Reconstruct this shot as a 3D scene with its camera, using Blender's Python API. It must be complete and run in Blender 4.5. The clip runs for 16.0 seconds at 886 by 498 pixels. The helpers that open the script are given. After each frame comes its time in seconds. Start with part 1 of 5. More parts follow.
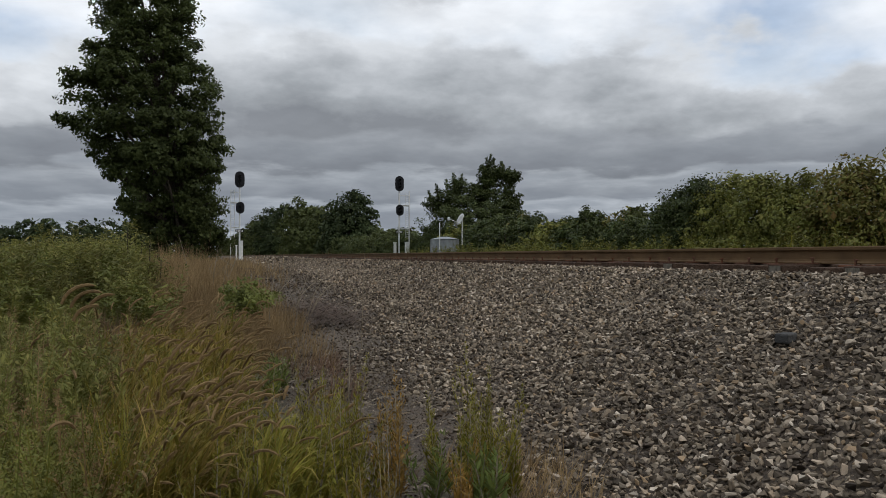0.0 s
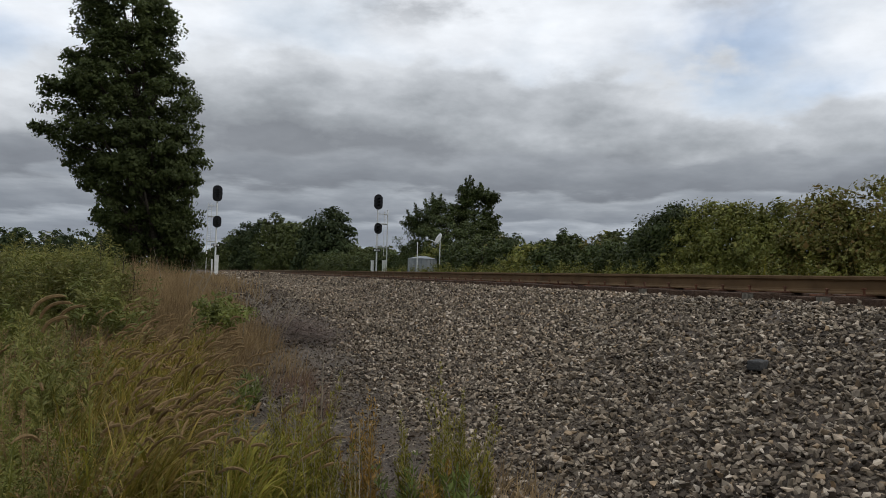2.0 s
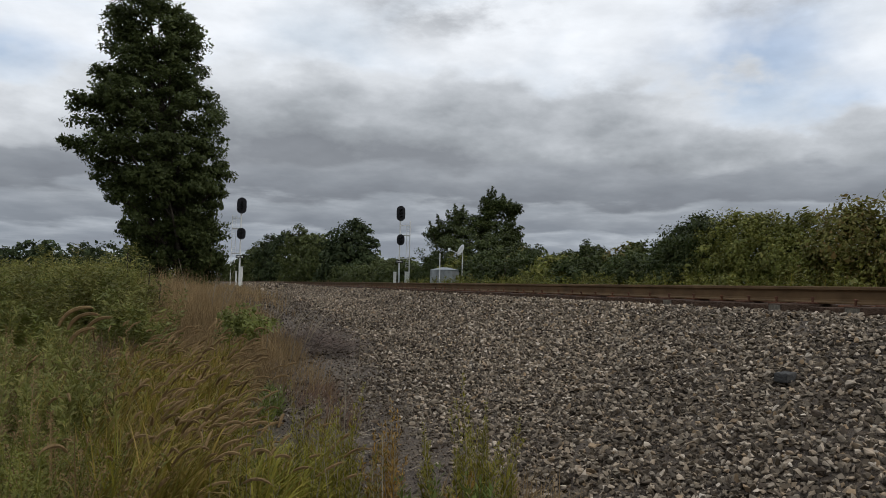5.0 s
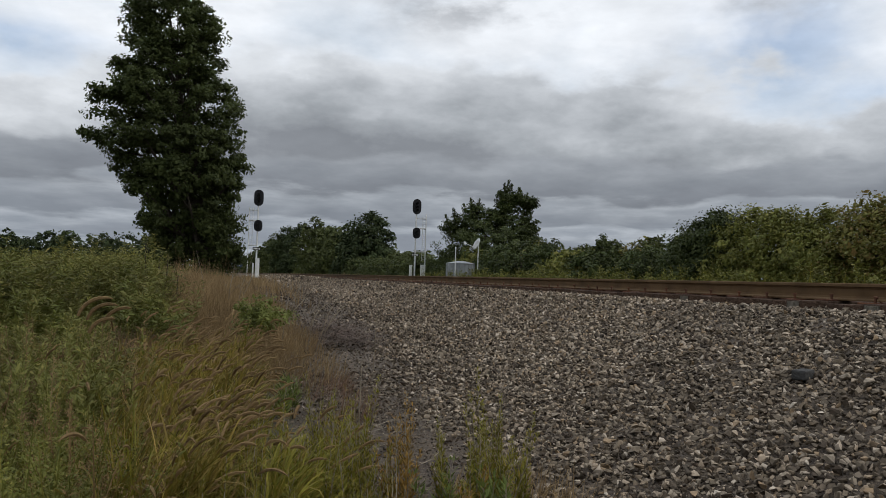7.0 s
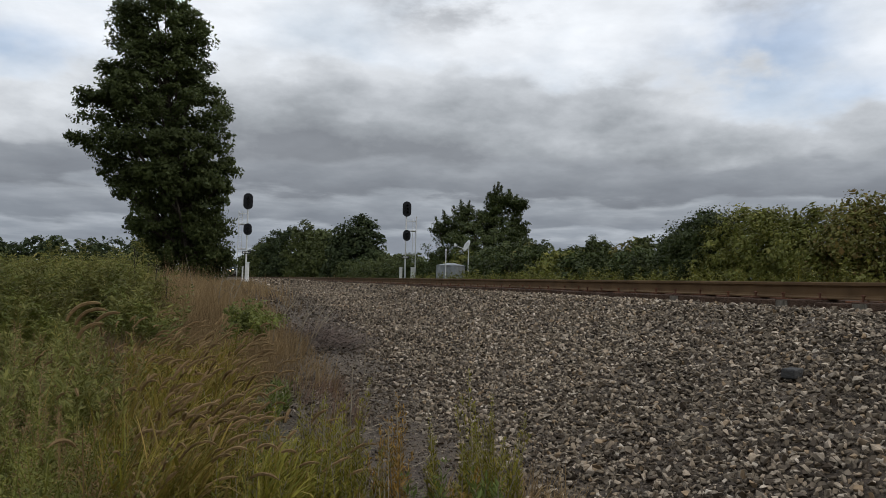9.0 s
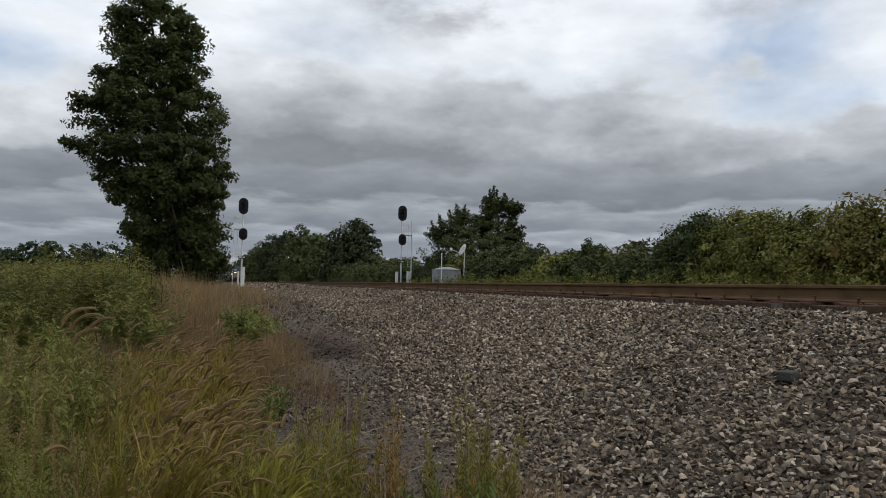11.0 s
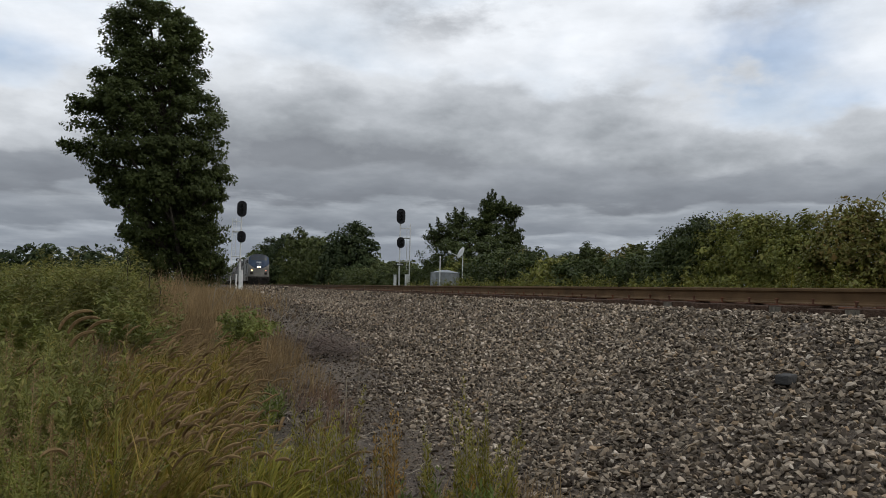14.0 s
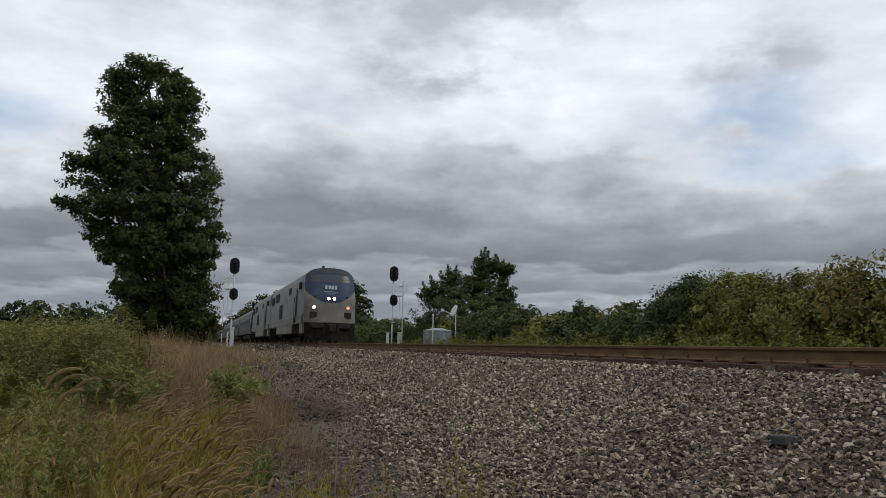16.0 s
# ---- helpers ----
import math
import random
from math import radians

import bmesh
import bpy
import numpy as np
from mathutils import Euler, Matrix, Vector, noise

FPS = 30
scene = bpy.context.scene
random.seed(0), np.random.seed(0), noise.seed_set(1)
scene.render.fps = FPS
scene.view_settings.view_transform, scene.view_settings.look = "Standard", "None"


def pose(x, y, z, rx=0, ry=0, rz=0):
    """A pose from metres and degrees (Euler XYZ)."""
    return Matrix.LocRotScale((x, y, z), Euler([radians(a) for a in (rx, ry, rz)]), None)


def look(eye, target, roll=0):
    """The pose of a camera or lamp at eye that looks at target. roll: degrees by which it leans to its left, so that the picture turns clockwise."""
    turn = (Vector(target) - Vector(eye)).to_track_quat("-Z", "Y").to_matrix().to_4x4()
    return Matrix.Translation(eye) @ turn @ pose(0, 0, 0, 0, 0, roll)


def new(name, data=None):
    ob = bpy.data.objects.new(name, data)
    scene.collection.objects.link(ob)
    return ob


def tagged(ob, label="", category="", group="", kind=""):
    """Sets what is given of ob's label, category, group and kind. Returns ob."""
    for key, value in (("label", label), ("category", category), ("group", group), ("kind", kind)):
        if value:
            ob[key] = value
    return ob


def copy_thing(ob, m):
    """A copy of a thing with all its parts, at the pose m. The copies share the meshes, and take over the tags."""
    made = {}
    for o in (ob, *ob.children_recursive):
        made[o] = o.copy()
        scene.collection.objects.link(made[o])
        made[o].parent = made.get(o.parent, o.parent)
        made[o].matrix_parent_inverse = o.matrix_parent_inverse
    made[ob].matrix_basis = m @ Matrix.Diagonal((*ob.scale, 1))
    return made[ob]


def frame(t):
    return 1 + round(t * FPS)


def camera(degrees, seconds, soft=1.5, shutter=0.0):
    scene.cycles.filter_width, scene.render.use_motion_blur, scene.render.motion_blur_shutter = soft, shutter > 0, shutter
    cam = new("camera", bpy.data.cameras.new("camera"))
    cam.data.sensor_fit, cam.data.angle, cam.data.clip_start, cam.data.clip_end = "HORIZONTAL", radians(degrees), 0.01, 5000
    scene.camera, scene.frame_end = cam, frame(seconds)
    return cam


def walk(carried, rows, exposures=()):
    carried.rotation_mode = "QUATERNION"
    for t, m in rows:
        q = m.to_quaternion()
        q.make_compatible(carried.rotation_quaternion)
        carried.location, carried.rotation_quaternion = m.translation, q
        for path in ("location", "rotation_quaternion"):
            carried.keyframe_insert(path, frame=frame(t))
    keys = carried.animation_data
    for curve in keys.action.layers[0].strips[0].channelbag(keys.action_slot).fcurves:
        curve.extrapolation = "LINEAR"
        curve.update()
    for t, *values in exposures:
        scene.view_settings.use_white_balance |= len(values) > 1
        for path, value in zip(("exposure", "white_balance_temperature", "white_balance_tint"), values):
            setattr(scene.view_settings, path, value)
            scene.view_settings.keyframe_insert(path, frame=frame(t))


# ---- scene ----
cam = camera(60.0, 16.0, soft=0.9)
EYE = (0.0, 0.0, 1.30)
ROWS = [
    (0.0, 0.51, 0.00, -17.20),
    (0.5, 0.57, -0.53, -17.72),
    (1.0, 1.52, -0.58, -17.97),
    (1.5, 2.03, -0.81, -18.74),
    (2.0, 2.00, -1.42, -18.91),
    (2.5, 2.46, -1.58, -18.30),
    (3.0, 2.65, -1.48, -17.48),
    (5.5, 2.81, -1.28, -17.07),
    (6.0, 2.84, -1.39, -16.38),
    (6.5, 3.09, -2.09, -15.85),
    (7.0, 2.28, -1.84, -16.07),
    (7.5, 1.57, -1.86, -16.35),
    (8.0, 1.28, -1.26, -17.08),
    (8.5, 1.81, -1.65, -16.93),
    (9.0, 2.46, -1.37, -16.78),
    (11.5, 2.80, -1.13, -17.11),
    (12.0, 2.88, -0.95, -16.61),
    (12.5, 3.22, -1.03, -16.59),
    (13.0, 3.10, -0.99, -16.95),
    (13.5, 3.04, -1.26, -17.15),
    (14.0, 3.00, -1.21, -17.21),
    (14.5, 3.65, -1.05, -17.18),
    (15.0, 5.67, -0.84, -17.36),
    (15.5, 6.83, -0.93, -17.70),
    (16.0, 7.32, -1.32, -17.74),
]
walk(cam, [(t, pose(*EYE, 90 + p, r, w)) for t, p, r, w in ROWS])

# ---------------------------------------------------------------- light


def nodes_of(tree):
    tree.nodes.clear()
    return tree.nodes, tree.links


def link_ramp(nd, ln, src, stops, interp="LINEAR"):
    r = nd.new("ShaderNodeValToRGB")
    r.color_ramp.interpolation = interp
    e = r.color_ramp.elements
    while len(e) < len(stops):
        e.new(0.5)
    for i, (p, c) in enumerate(stops):
        e[i].position = p
        e[i].color = (*c, 1) if len(c) == 3 else c
    ln.new(src, r.inputs[0])
    return r.outputs[0]


def fmath(nd, ln, op, a, b=0.0, clamp=False):
    m = nd.new("ShaderNodeMath")
    m.operation, m.use_clamp = op, clamp
    for k, v in enumerate((a, b)):
        if isinstance(v, (int, float)):
            m.inputs[k].default_value = v
        else:
            ln.new(v, m.inputs[k])
    return m.outputs[0]


def fnoise(nd, ln, vec, scale, detail=4.0, rough=0.55):
    n = nd.new("ShaderNodeTexNoise")
    n.inputs["Scale"].default_value, n.inputs["Detail"].default_value, n.inputs["Roughness"].default_value = scale, detail, rough
    if vec is not None:
        ln.new(vec, n.inputs["Vector"])
    return n.outputs["Fac"]


def mix_color(nd, ln, fac, a, b, blend="MIX"):
    m = nd.new("ShaderNodeMix")
    m.data_type, m.blend_type = "RGBA", blend
    for k, v in ((0, fac), (6, a), (7, b)):
        if isinstance(v, (int, float)):
            m.inputs[k].default_value = v
        elif isinstance(v, tuple):
            m.inputs[k].default_value = (*v, 1)
        else:
            ln.new(v, m.inputs[k])
    return m.outputs[2]


SUN_EL, SUN_AZ = radians(38), radians(120)


# banks of the deck from high to low: top edge, its unevenness, softness, depth, tones from lit top to base
BANKS = ((0.286, 0.120, 0.030, 0.140, ((0.72, 0.74, 0.765), (0.54, 0.56, 0.585), (0.38, 0.40, 0.422), (0.255, 0.269, 0.292))),
         (0.160, 0.045, 0.016, 0.050, ((0.37, 0.39, 0.418), (0.305, 0.323, 0.35), (0.26, 0.278, 0.305), (0.228, 0.244, 0.27))),
         (0.114, 0.040, 0.013, 0.042, ((0.43, 0.455, 0.487), (0.33, 0.353, 0.385), (0.283, 0.305, 0.337), (0.246, 0.268, 0.30))),
         (0.075, 0.030, 0.010, 0.036, ((0.46, 0.488, 0.525), (0.36, 0.387, 0.425), (0.295, 0.322, 0.36), (0.265, 0.288, 0.325))),
         (0.040, 0.022, 0.008, 0.034, ((0.53, 0.57, 0.61), (0.43, 0.465, 0.51), (0.36, 0.39, 0.43), (0.39, 0.425, 0.47))))


def build_sky():
    """A stratocumulus deck in banks below a brighter veil with gaps of pale blue."""
    world = bpy.data.worlds.new("sky")
    world.use_nodes = True
    scene.world = world
    nd, ln = nodes_of(world.node_tree)
    out, bg = nd.new("ShaderNodeOutputWorld"), nd.new("ShaderNodeBackground")
    ln.new(bg.outputs[0], out.inputs[0])
    sky = nd.new("ShaderNodeTexSky")
    sky.sky_type, sky.sun_disc, sky.sun_elevation, sky.sun_rotation = "NISHITA", False, SUN_EL, SUN_AZ
    tc = nd.new("ShaderNodeTexCoord")
    sep = nd.new("ShaderNodeSeparateXYZ")
    ln.new(tc.outputs["Generated"], sep.inputs[0])
    x, y, z = sep.outputs
    h = fmath(nd, ln, "MAXIMUM", z, 0.0)

    def stretched(k, shift):
        """The direction, drawn out level by k."""
        m = nd.new("ShaderNodeMapping")
        m.inputs["Location"].default_value, m.inputs["Scale"].default_value = shift, (1, 1, k)
        ln.new(tc.outputs["Generated"], m.inputs["Vector"])
        return m.outputs[0]

    def patch(at, k, near, far):
        """1 round a direction, 0 away from it."""
        d = nd.new("ShaderNodeVectorMath")
        d.operation = "DISTANCE"
        ln.new(stretched(k, (0, 0, 0)), d.inputs[0])
        d.inputs[1].default_value = (at[0], at[1], at[2] * k)
        return link_ramp(nd, ln, d.outputs["Value"], [(near, (1, 1, 1)), (far, (0, 0, 0))], "EASE")

    # the veil above the deck
    veil_noise = fnoise(nd, ln, stretched(1.9, (3, 1, 0)), 4.2, 6.0, 0.52)
    veil = link_ramp(nd, ln, veil_noise, [(0.34, (0.60, 0.66, 0.73)), (0.46, (0.76, 0.80, 0.85)), (0.58, (0.89, 0.91, 0.94))])
    upper = link_ramp(nd, ln, h, [(0.36, (1, 1, 1)), (0.44, (0.9, 0.9, 0.9)), (0.60, (1.3, 1.3, 1.3)), (0.8, (1.9, 1.9, 1.9)), (1.0, (2.2, 2.2, 2.2))])
    col = mix_color(nd, ln, 1.0, veil, upper, "MULTIPLY")
    streak = fnoise(nd, ln, stretched(1.4, (1.3, 0.2, 0.4)), 5.0, 5.0, 0.55)
    blue = mix_color(nd, ln, 1.0, sky.outputs[0], (0.125, 0.13, 0.135), "MULTIPLY")
    gaps = fmath(nd, ln, "MAXIMUM", patch((0.60, 0.75, 0.285), 1.6, 0.02, 0.17), patch((0.71, 0.68, 0.20), 1.6, 0.01, 0.14))
    gaps = fmath(nd, ln, "MAXIMUM", gaps, patch((-0.23, 0.94, 0.252), 3.0, 0.02, 0.12))
    gaps = fmath(nd, ln, "MAXIMUM", gaps, link_ramp(nd, ln, h, [(0.45, (0, 0, 0)), (0.6, (0.35, 0.35, 0.35))]))
    gaps = fmath(nd, ln, "MULTIPLY", gaps, link_ramp(nd, ln, streak, [(0.40, (0.12, 0.12, 0.12)), (0.60, (0.62, 0.62, 0.62))]))
    col = mix_color(nd, ln, gaps, col, blue)
    # darker shreds of low cloud before the veil
    shred = fmath(nd, ln, "MAXIMUM", patch((0.27, 0.89, 0.352), 2.6, 0.04, 0.20), patch((0.60, 0.72, 0.345), 2.6, 0.02, 0.15))
    shred = fmath(nd, ln, "MAXIMUM", shred, link_ramp(nd, ln, h, [(0.37, (0, 0, 0)), (0.41, (0.8, 0.8, 0.8)), (0.50, (0.8, 0.8, 0.8)), (0.6, (0.1, 0.1, 0.1))]))
    shred = fmath(nd, ln, "MULTIPLY", shred, link_ramp(nd, ln, fnoise(nd, ln, stretched(2.2, (7, 2, 1)), 6.0, 7.0, 0.58), [(0.46, (0, 0, 0)), (0.60, (0.85, 0.85, 0.85))]))
    col = mix_color(nd, ln, shred, col, (0.46, 0.475, 0.50))
    # the banks, each with a paler top and a grey base
    off = fmath(nd, ln, "SUBTRACT", x, 0.26)
    bow = fmath(nd, ln, "MULTIPLY", fmath(nd, ln, "MULTIPLY", off, off), 0.26)
    for k, (edge, amp, soft_edge, deep, tones) in enumerate(BANKS):
        big = fnoise(nd, ln, stretched(1.9 + k * 1.3, (k * 3.7, k * 1.9, 0.3)), 4.6 + k * 1.2, 8.0, 0.53)
        top = fmath(nd, ln, "ADD", edge, fmath(nd, ln, "MULTIPLY", fmath(nd, ln, "SUBTRACT", big, 0.5), amp * 2))
        if k == 0:
            top = fmath(nd, ln, "SUBTRACT", top, bow)
        d = fmath(nd, ln, "SUBTRACT", top, h)
        mask = link_ramp(nd, ln, fmath(nd, ln, "DIVIDE", d, soft_edge, True), [(0.0, (0, 0, 0)), (1.0, (1, 1, 1))], "EASE")
        puff = fnoise(nd, ln, stretched(2.2 + k * 1.5, (k * 2.3, 5.1, k)), 6.0 + k * 2, 8.0, 0.56)
        share = fmath(nd, ln, "ADD", fmath(nd, ln, "DIVIDE", d, deep), fmath(nd, ln, "MULTIPLY", fmath(nd, ln, "SUBTRACT", puff, 0.5), 1.7), True)
        tone = link_ramp(nd, ln, share, [(i / 3, c) for i, c in enumerate(tones)])
        col = mix_color(nd, ln, mask, col, tone)
    grain = link_ramp(nd, ln, fnoise(nd, ln, stretched(2.6, (4, 8, 2)), 13.0, 8.0, 0.55), [(0.3, (0.89, 0.91, 0.935)), (0.7, (1.055, 1.075, 1.10))])
    ln.new(mix_color(nd, ln, 1.0, col, grain, "MULTIPLY"), bg.inputs[0])
    bg.inputs[1].default_value = 1.0


build_sky()
sun = new("sun", bpy.data.lights.new("sun", "SUN"))
sun.data.energy, sun.data.angle, sun.data.color = 1.1, radians(25), (1.0, 0.95, 0.88)
sun.matrix_world = look((60 * math.sin(SUN_AZ), 60 * math.cos(SUN_AZ), 50), (0, 0, 0))

# ---------------------------------------------------------------- materials


def material(name, colors, rough=0.8, by="noise", scale=8.0, detail=5.0, bump=0.0, bump_scale=40.0, metal=0.0, mottle=0.0, mottle_scale=0.7, spec=0.12, glow=0.0, through_light=0.0):
    """A surface whose colours run over a noise, a piece's or an object's chance value, with a coarser mottle and a fine relief."""
    m = bpy.data.materials.new(name)
    m.use_nodes = True
    nd, ln = nodes_of(m.node_tree)
    out, b = nd.new("ShaderNodeOutputMaterial"), nd.new("ShaderNodeBsdfPrincipled")
    ln.new(b.outputs[0], out.inputs[0])
    tc = nd.new("ShaderNodeTexCoord")
    if by == "island":
        src = nd.new("ShaderNodeNewGeometry").outputs["Random Per Island"]
    elif by == "object":
        src = nd.new("ShaderNodeObjectInfo").outputs["Random"]
    else:
        src = fnoise(nd, ln, tc.outputs["Object"], scale, detail)
    n = len(colors)
    if by == "noise":
        stops = [(0.3 + 0.4 * i / max(1, n - 1), c) for i, c in enumerate(colors)]
    else:
        stops = [(i / max(1, n - 1), c) for i, c in enumerate(colors)]
    col = link_ramp(nd, ln, src, stops)
    if by != "noise":
        g = link_ramp(nd, ln, fnoise(nd, ln, tc.outputs["Object"], scale, detail), [(0.3, (0.72, 0.72, 0.72)), (0.7, (1.25, 1.25, 1.25))])
        col = mix_color(nd, ln, 1.0, col, g, "MULTIPLY")
    if mottle:
        g = link_ramp(nd, ln, fnoise(nd, ln, tc.outputs["Object"], mottle_scale, 3.0), [(0.32, (1 - mottle,) * 3), (0.68, (1 + mottle,) * 3)])
        col = mix_color(nd, ln, 1.0, col, g, "MULTIPLY")
    ln.new(col, b.inputs["Base Color"])
    b.inputs["Roughness"].default_value, b.inputs["Metallic"].default_value = rough, metal
    b.inputs["Specular IOR Level"].default_value = spec
    if glow:
        ln.new(col, b.inputs["Emission Color"])
        b.inputs["Emission Strength"].default_value = glow
    if bump:
        bp = nd.new("ShaderNodeBump")
        bp.inputs["Strength"].default_value, bp.inputs["Distance"].default_value = bump, 0.02
        ln.new(fnoise(nd, ln, tc.outputs["Object"], bump_scale, 5.0), bp.inputs["Height"])
        ln.new(bp.outputs[0], b.inputs["Normal"])
    if through_light:
        tr = nd.new("ShaderNodeBsdfTranslucent")
        ln.new(col, tr.inputs[0])
        mx = nd.new("ShaderNodeMixShader")
        mx.inputs[0].default_value = through_light
        ln.new(b.outputs[0], mx.inputs[1])
        ln.new(tr.outputs[0], mx.inputs[2])
        ln.new(mx.outputs[0], out.inputs[0])
    return m


STONE_TONES = [(0.032, 0.025, 0.019), (0.068, 0.052, 0.038), (0.133, 0.105, 0.075), (0.043, 0.035, 0.027), (0.210, 0.165, 0.118), (0.090, 0.067, 0.044),
               (0.255, 0.207, 0.152), (0.136, 0.110, 0.081), (0.048, 0.037, 0.026), (0.318, 0.263, 0.201), (0.200, 0.138, 0.081), (0.400, 0.343, 0.275)]
M_STONE = material("crushed_stone", STONE_TONES, 0.85, "island", 30.0, mottle=0.20, mottle_scale=0.32, bump=0.15, bump_scale=120.0)
M_STONE_PART = material("crushed_stone_single", STONE_TONES, 0.85, "object", 30.0, bump=0.15, bump_scale=120.0)
M_GRAVEL = material("fine_gravel", [(0.027, 0.021, 0.014), (0.054, 0.038, 0.026), (0.082, 0.060, 0.040), (0.060, 0.050, 0.040), (0.150, 0.120, 0.088), (0.240, 0.200, 0.155)], 0.9, "island", 40.0)
M_RAIL = material("rusty_rail_steel", [(0.072, 0.043, 0.020), (0.090, 0.054, 0.026), (0.106, 0.066, 0.032)], 0.75, "noise", 3.0, bump=0.3, bump_scale=90.0, mottle=0.1, mottle_scale=1.5)
M_RAILTOP = material("worn_rail_head", [(0.20, 0.15, 0.11), (0.30, 0.24, 0.19)], 0.45, "noise", 14.0, metal=0.7, mottle=0.2)
M_IRON = material("rusty_iron_fastening", [(0.05, 0.02, 0.012), (0.13, 0.055, 0.03), (0.09, 0.045, 0.03)], 0.85, "object", 40.0)
M_TIE = material("creosoted_timber", [(0.026, 0.016, 0.011), (0.055, 0.034, 0.023), (0.085, 0.056, 0.040)], 0.9, "noise", 18.0, bump=0.8, bump_scale=60.0, mottle=0.3)
M_PLATE = material("galvanised_end_plate", [(0.136, 0.122, 0.099), (0.211, 0.186, 0.151)], 0.55, "noise", 20.0, metal=0.4)


M_BLOCK = material("weathered_dark_block", [(0.034, 0.033, 0.032), (0.056, 0.054, 0.051)], 0.9, "noise", 25.0, bump=0.5, bump_scale=60.0)


def ground_material():
    m = bpy.data.materials.new("soil_and_field")
    m.use_nodes = True
    nd, ln = nodes_of(m.node_tree)
    out, b = nd.new("ShaderNodeOutputMaterial"), nd.new("ShaderNodeBsdfPrincipled")
    ln.new(b.outputs[0], out.inputs[0])
    tc = nd.new("ShaderNodeTexCoord")
    co = tc.outputs["Object"]
    sep = nd.new("ShaderNodeSeparateXYZ")
    ln.new(co, sep.inputs[0])
    fine, mid, wide = fnoise(nd, ln, co, 28.0, 6.0, 0.7), fnoise(nd, ln, co, 2.3, 5.0), fnoise(nd, ln, co, 0.05, 4.0)
    soil = link_ramp(nd, ln, fine, [(0.3, (0.024, 0.017, 0.011)), (0.55, (0.050, 0.036, 0.023)), (0.72, (0.105, 0.080, 0.053))])
    tint = link_ramp(nd, ln, mid, [(0.35, (0.8, 0.74, 0.7)), (0.65, (1.2, 1.16, 1.1))])
    soil = mix_color(nd, ln, 1.0, soil, tint, "MULTIPLY")
    turf = link_ramp(nd, ln, mid, [(0.3, (0.035, 0.042, 0.016)), (0.5, (0.06, 0.066, 0.024)), (0.7, (0.10, 0.085, 0.040))])
    wider = link_ramp(nd, ln, wide, [(0.35, (0.75, 0.85, 0.75)), (0.65, (1.25, 1.15, 1.0))])
    turf = mix_color(nd, ln, 1.0, turf, wider, "MULTIPLY")
    edge = fmath(nd, ln, "ADD", sep.outputs[0], fmath(nd, ln, "MULTIPLY", fmath(nd, ln, "SUBTRACT", mid, 0.5), 1.2))
    left = link_ramp(nd, ln, fmath(nd, ln, "MULTIPLY", fmath(nd, ln, "ADD", edge, 1.0), 0.1), [(0.11, (1, 1, 1)), (0.16, (0, 0, 0))])
    right = link_ramp(nd, ln, fmath(nd, ln, "MULTIPLY", edge, 0.05), [(0.53, (0, 0, 0)), (0.57, (1, 1, 1))])
    ln.new(mix_color(nd, ln, fmath(nd, ln, "MAXIMUM", left, right), soil, turf), b.inputs["Base Color"])
    b.inputs["Roughness"].default_value = 0.95
    bp = nd.new("ShaderNodeBump")
    bp.inputs["Strength"].default_value, bp.inputs["Distance"].default_value = 0.8, 0.03
    ln.new(fine, bp.inputs["Height"])
    ln.new(bp.outputs[0], b.inputs["Normal"])
    return m


M_GROUND = ground_material()

# ---------------------------------------------------------------- mesh helpers


def finish(bm, name, mat, smooth=False):
    me = bpy.data.meshes.new(name)
    bm.to_mesh(me)
    bm.free()
    for mm in (mat if isinstance(mat, (list, tuple)) else [mat]):
        me.materials.append(mm)
    me.polygons.foreach_set("use_smooth", [smooth] * len(me.polygons))
    return me


def part(name, bm, mat, parent, label="", smooth=False):
    ob = new(name, finish(bm, name, mat, smooth))
    ob.parent = parent
    return tagged(ob, label)


def thing(name, at, label, category, group="", rz=0.0):
    ob = new(name)
    ob.matrix_basis = pose(*at, 0, 0, rz)
    return tagged(ob, label, category, group)


def add_box(bm, x0, x1, y0, y1, z0, z1, bevel=0.0):
    r = bmesh.ops.create_cube(bm, size=1.0)
    vs = r["verts"]
    for v in vs:
        v.co = Vector(((x0 + x1) / 2 + v.co.x * (x1 - x0), (y0 + y1) / 2 + v.co.y * (y1 - y0), (z0 + z1) / 2 + v.co.z * (z1 - z0)))
    if bevel:
        es = list({e for v in vs for e in v.link_edges})
        bmesh.ops.bevel(bm, geom=es, offset=bevel, segments=2, affect="EDGES", profile=0.5)


def box(x0, x1, y0, y1, z0, z1, bevel=0.0):
    bm = bmesh.new()
    add_box(bm, x0, x1, y0, y1, z0, z1, bevel)
    return bm


def add_rod(bm, a, b, r0, r1=None, n=8, caps=True):
    a, b = Vector(a), Vector(b)
    d = b - a
    m = Matrix.Translation((a + b) / 2) @ d.to_track_quat("Z", "Y").to_matrix().to_4x4()
    bmesh.ops.create_cone(bm, cap_ends=caps, segments=n, radius1=r0, radius2=r0 if r1 is None else r1, depth=d.length, matrix=m)


def rod(a, b, r0, r1=None, n=8):
    bm = bmesh.new()
    add_rod(bm, a, b, r0, r1, n)
    return bm


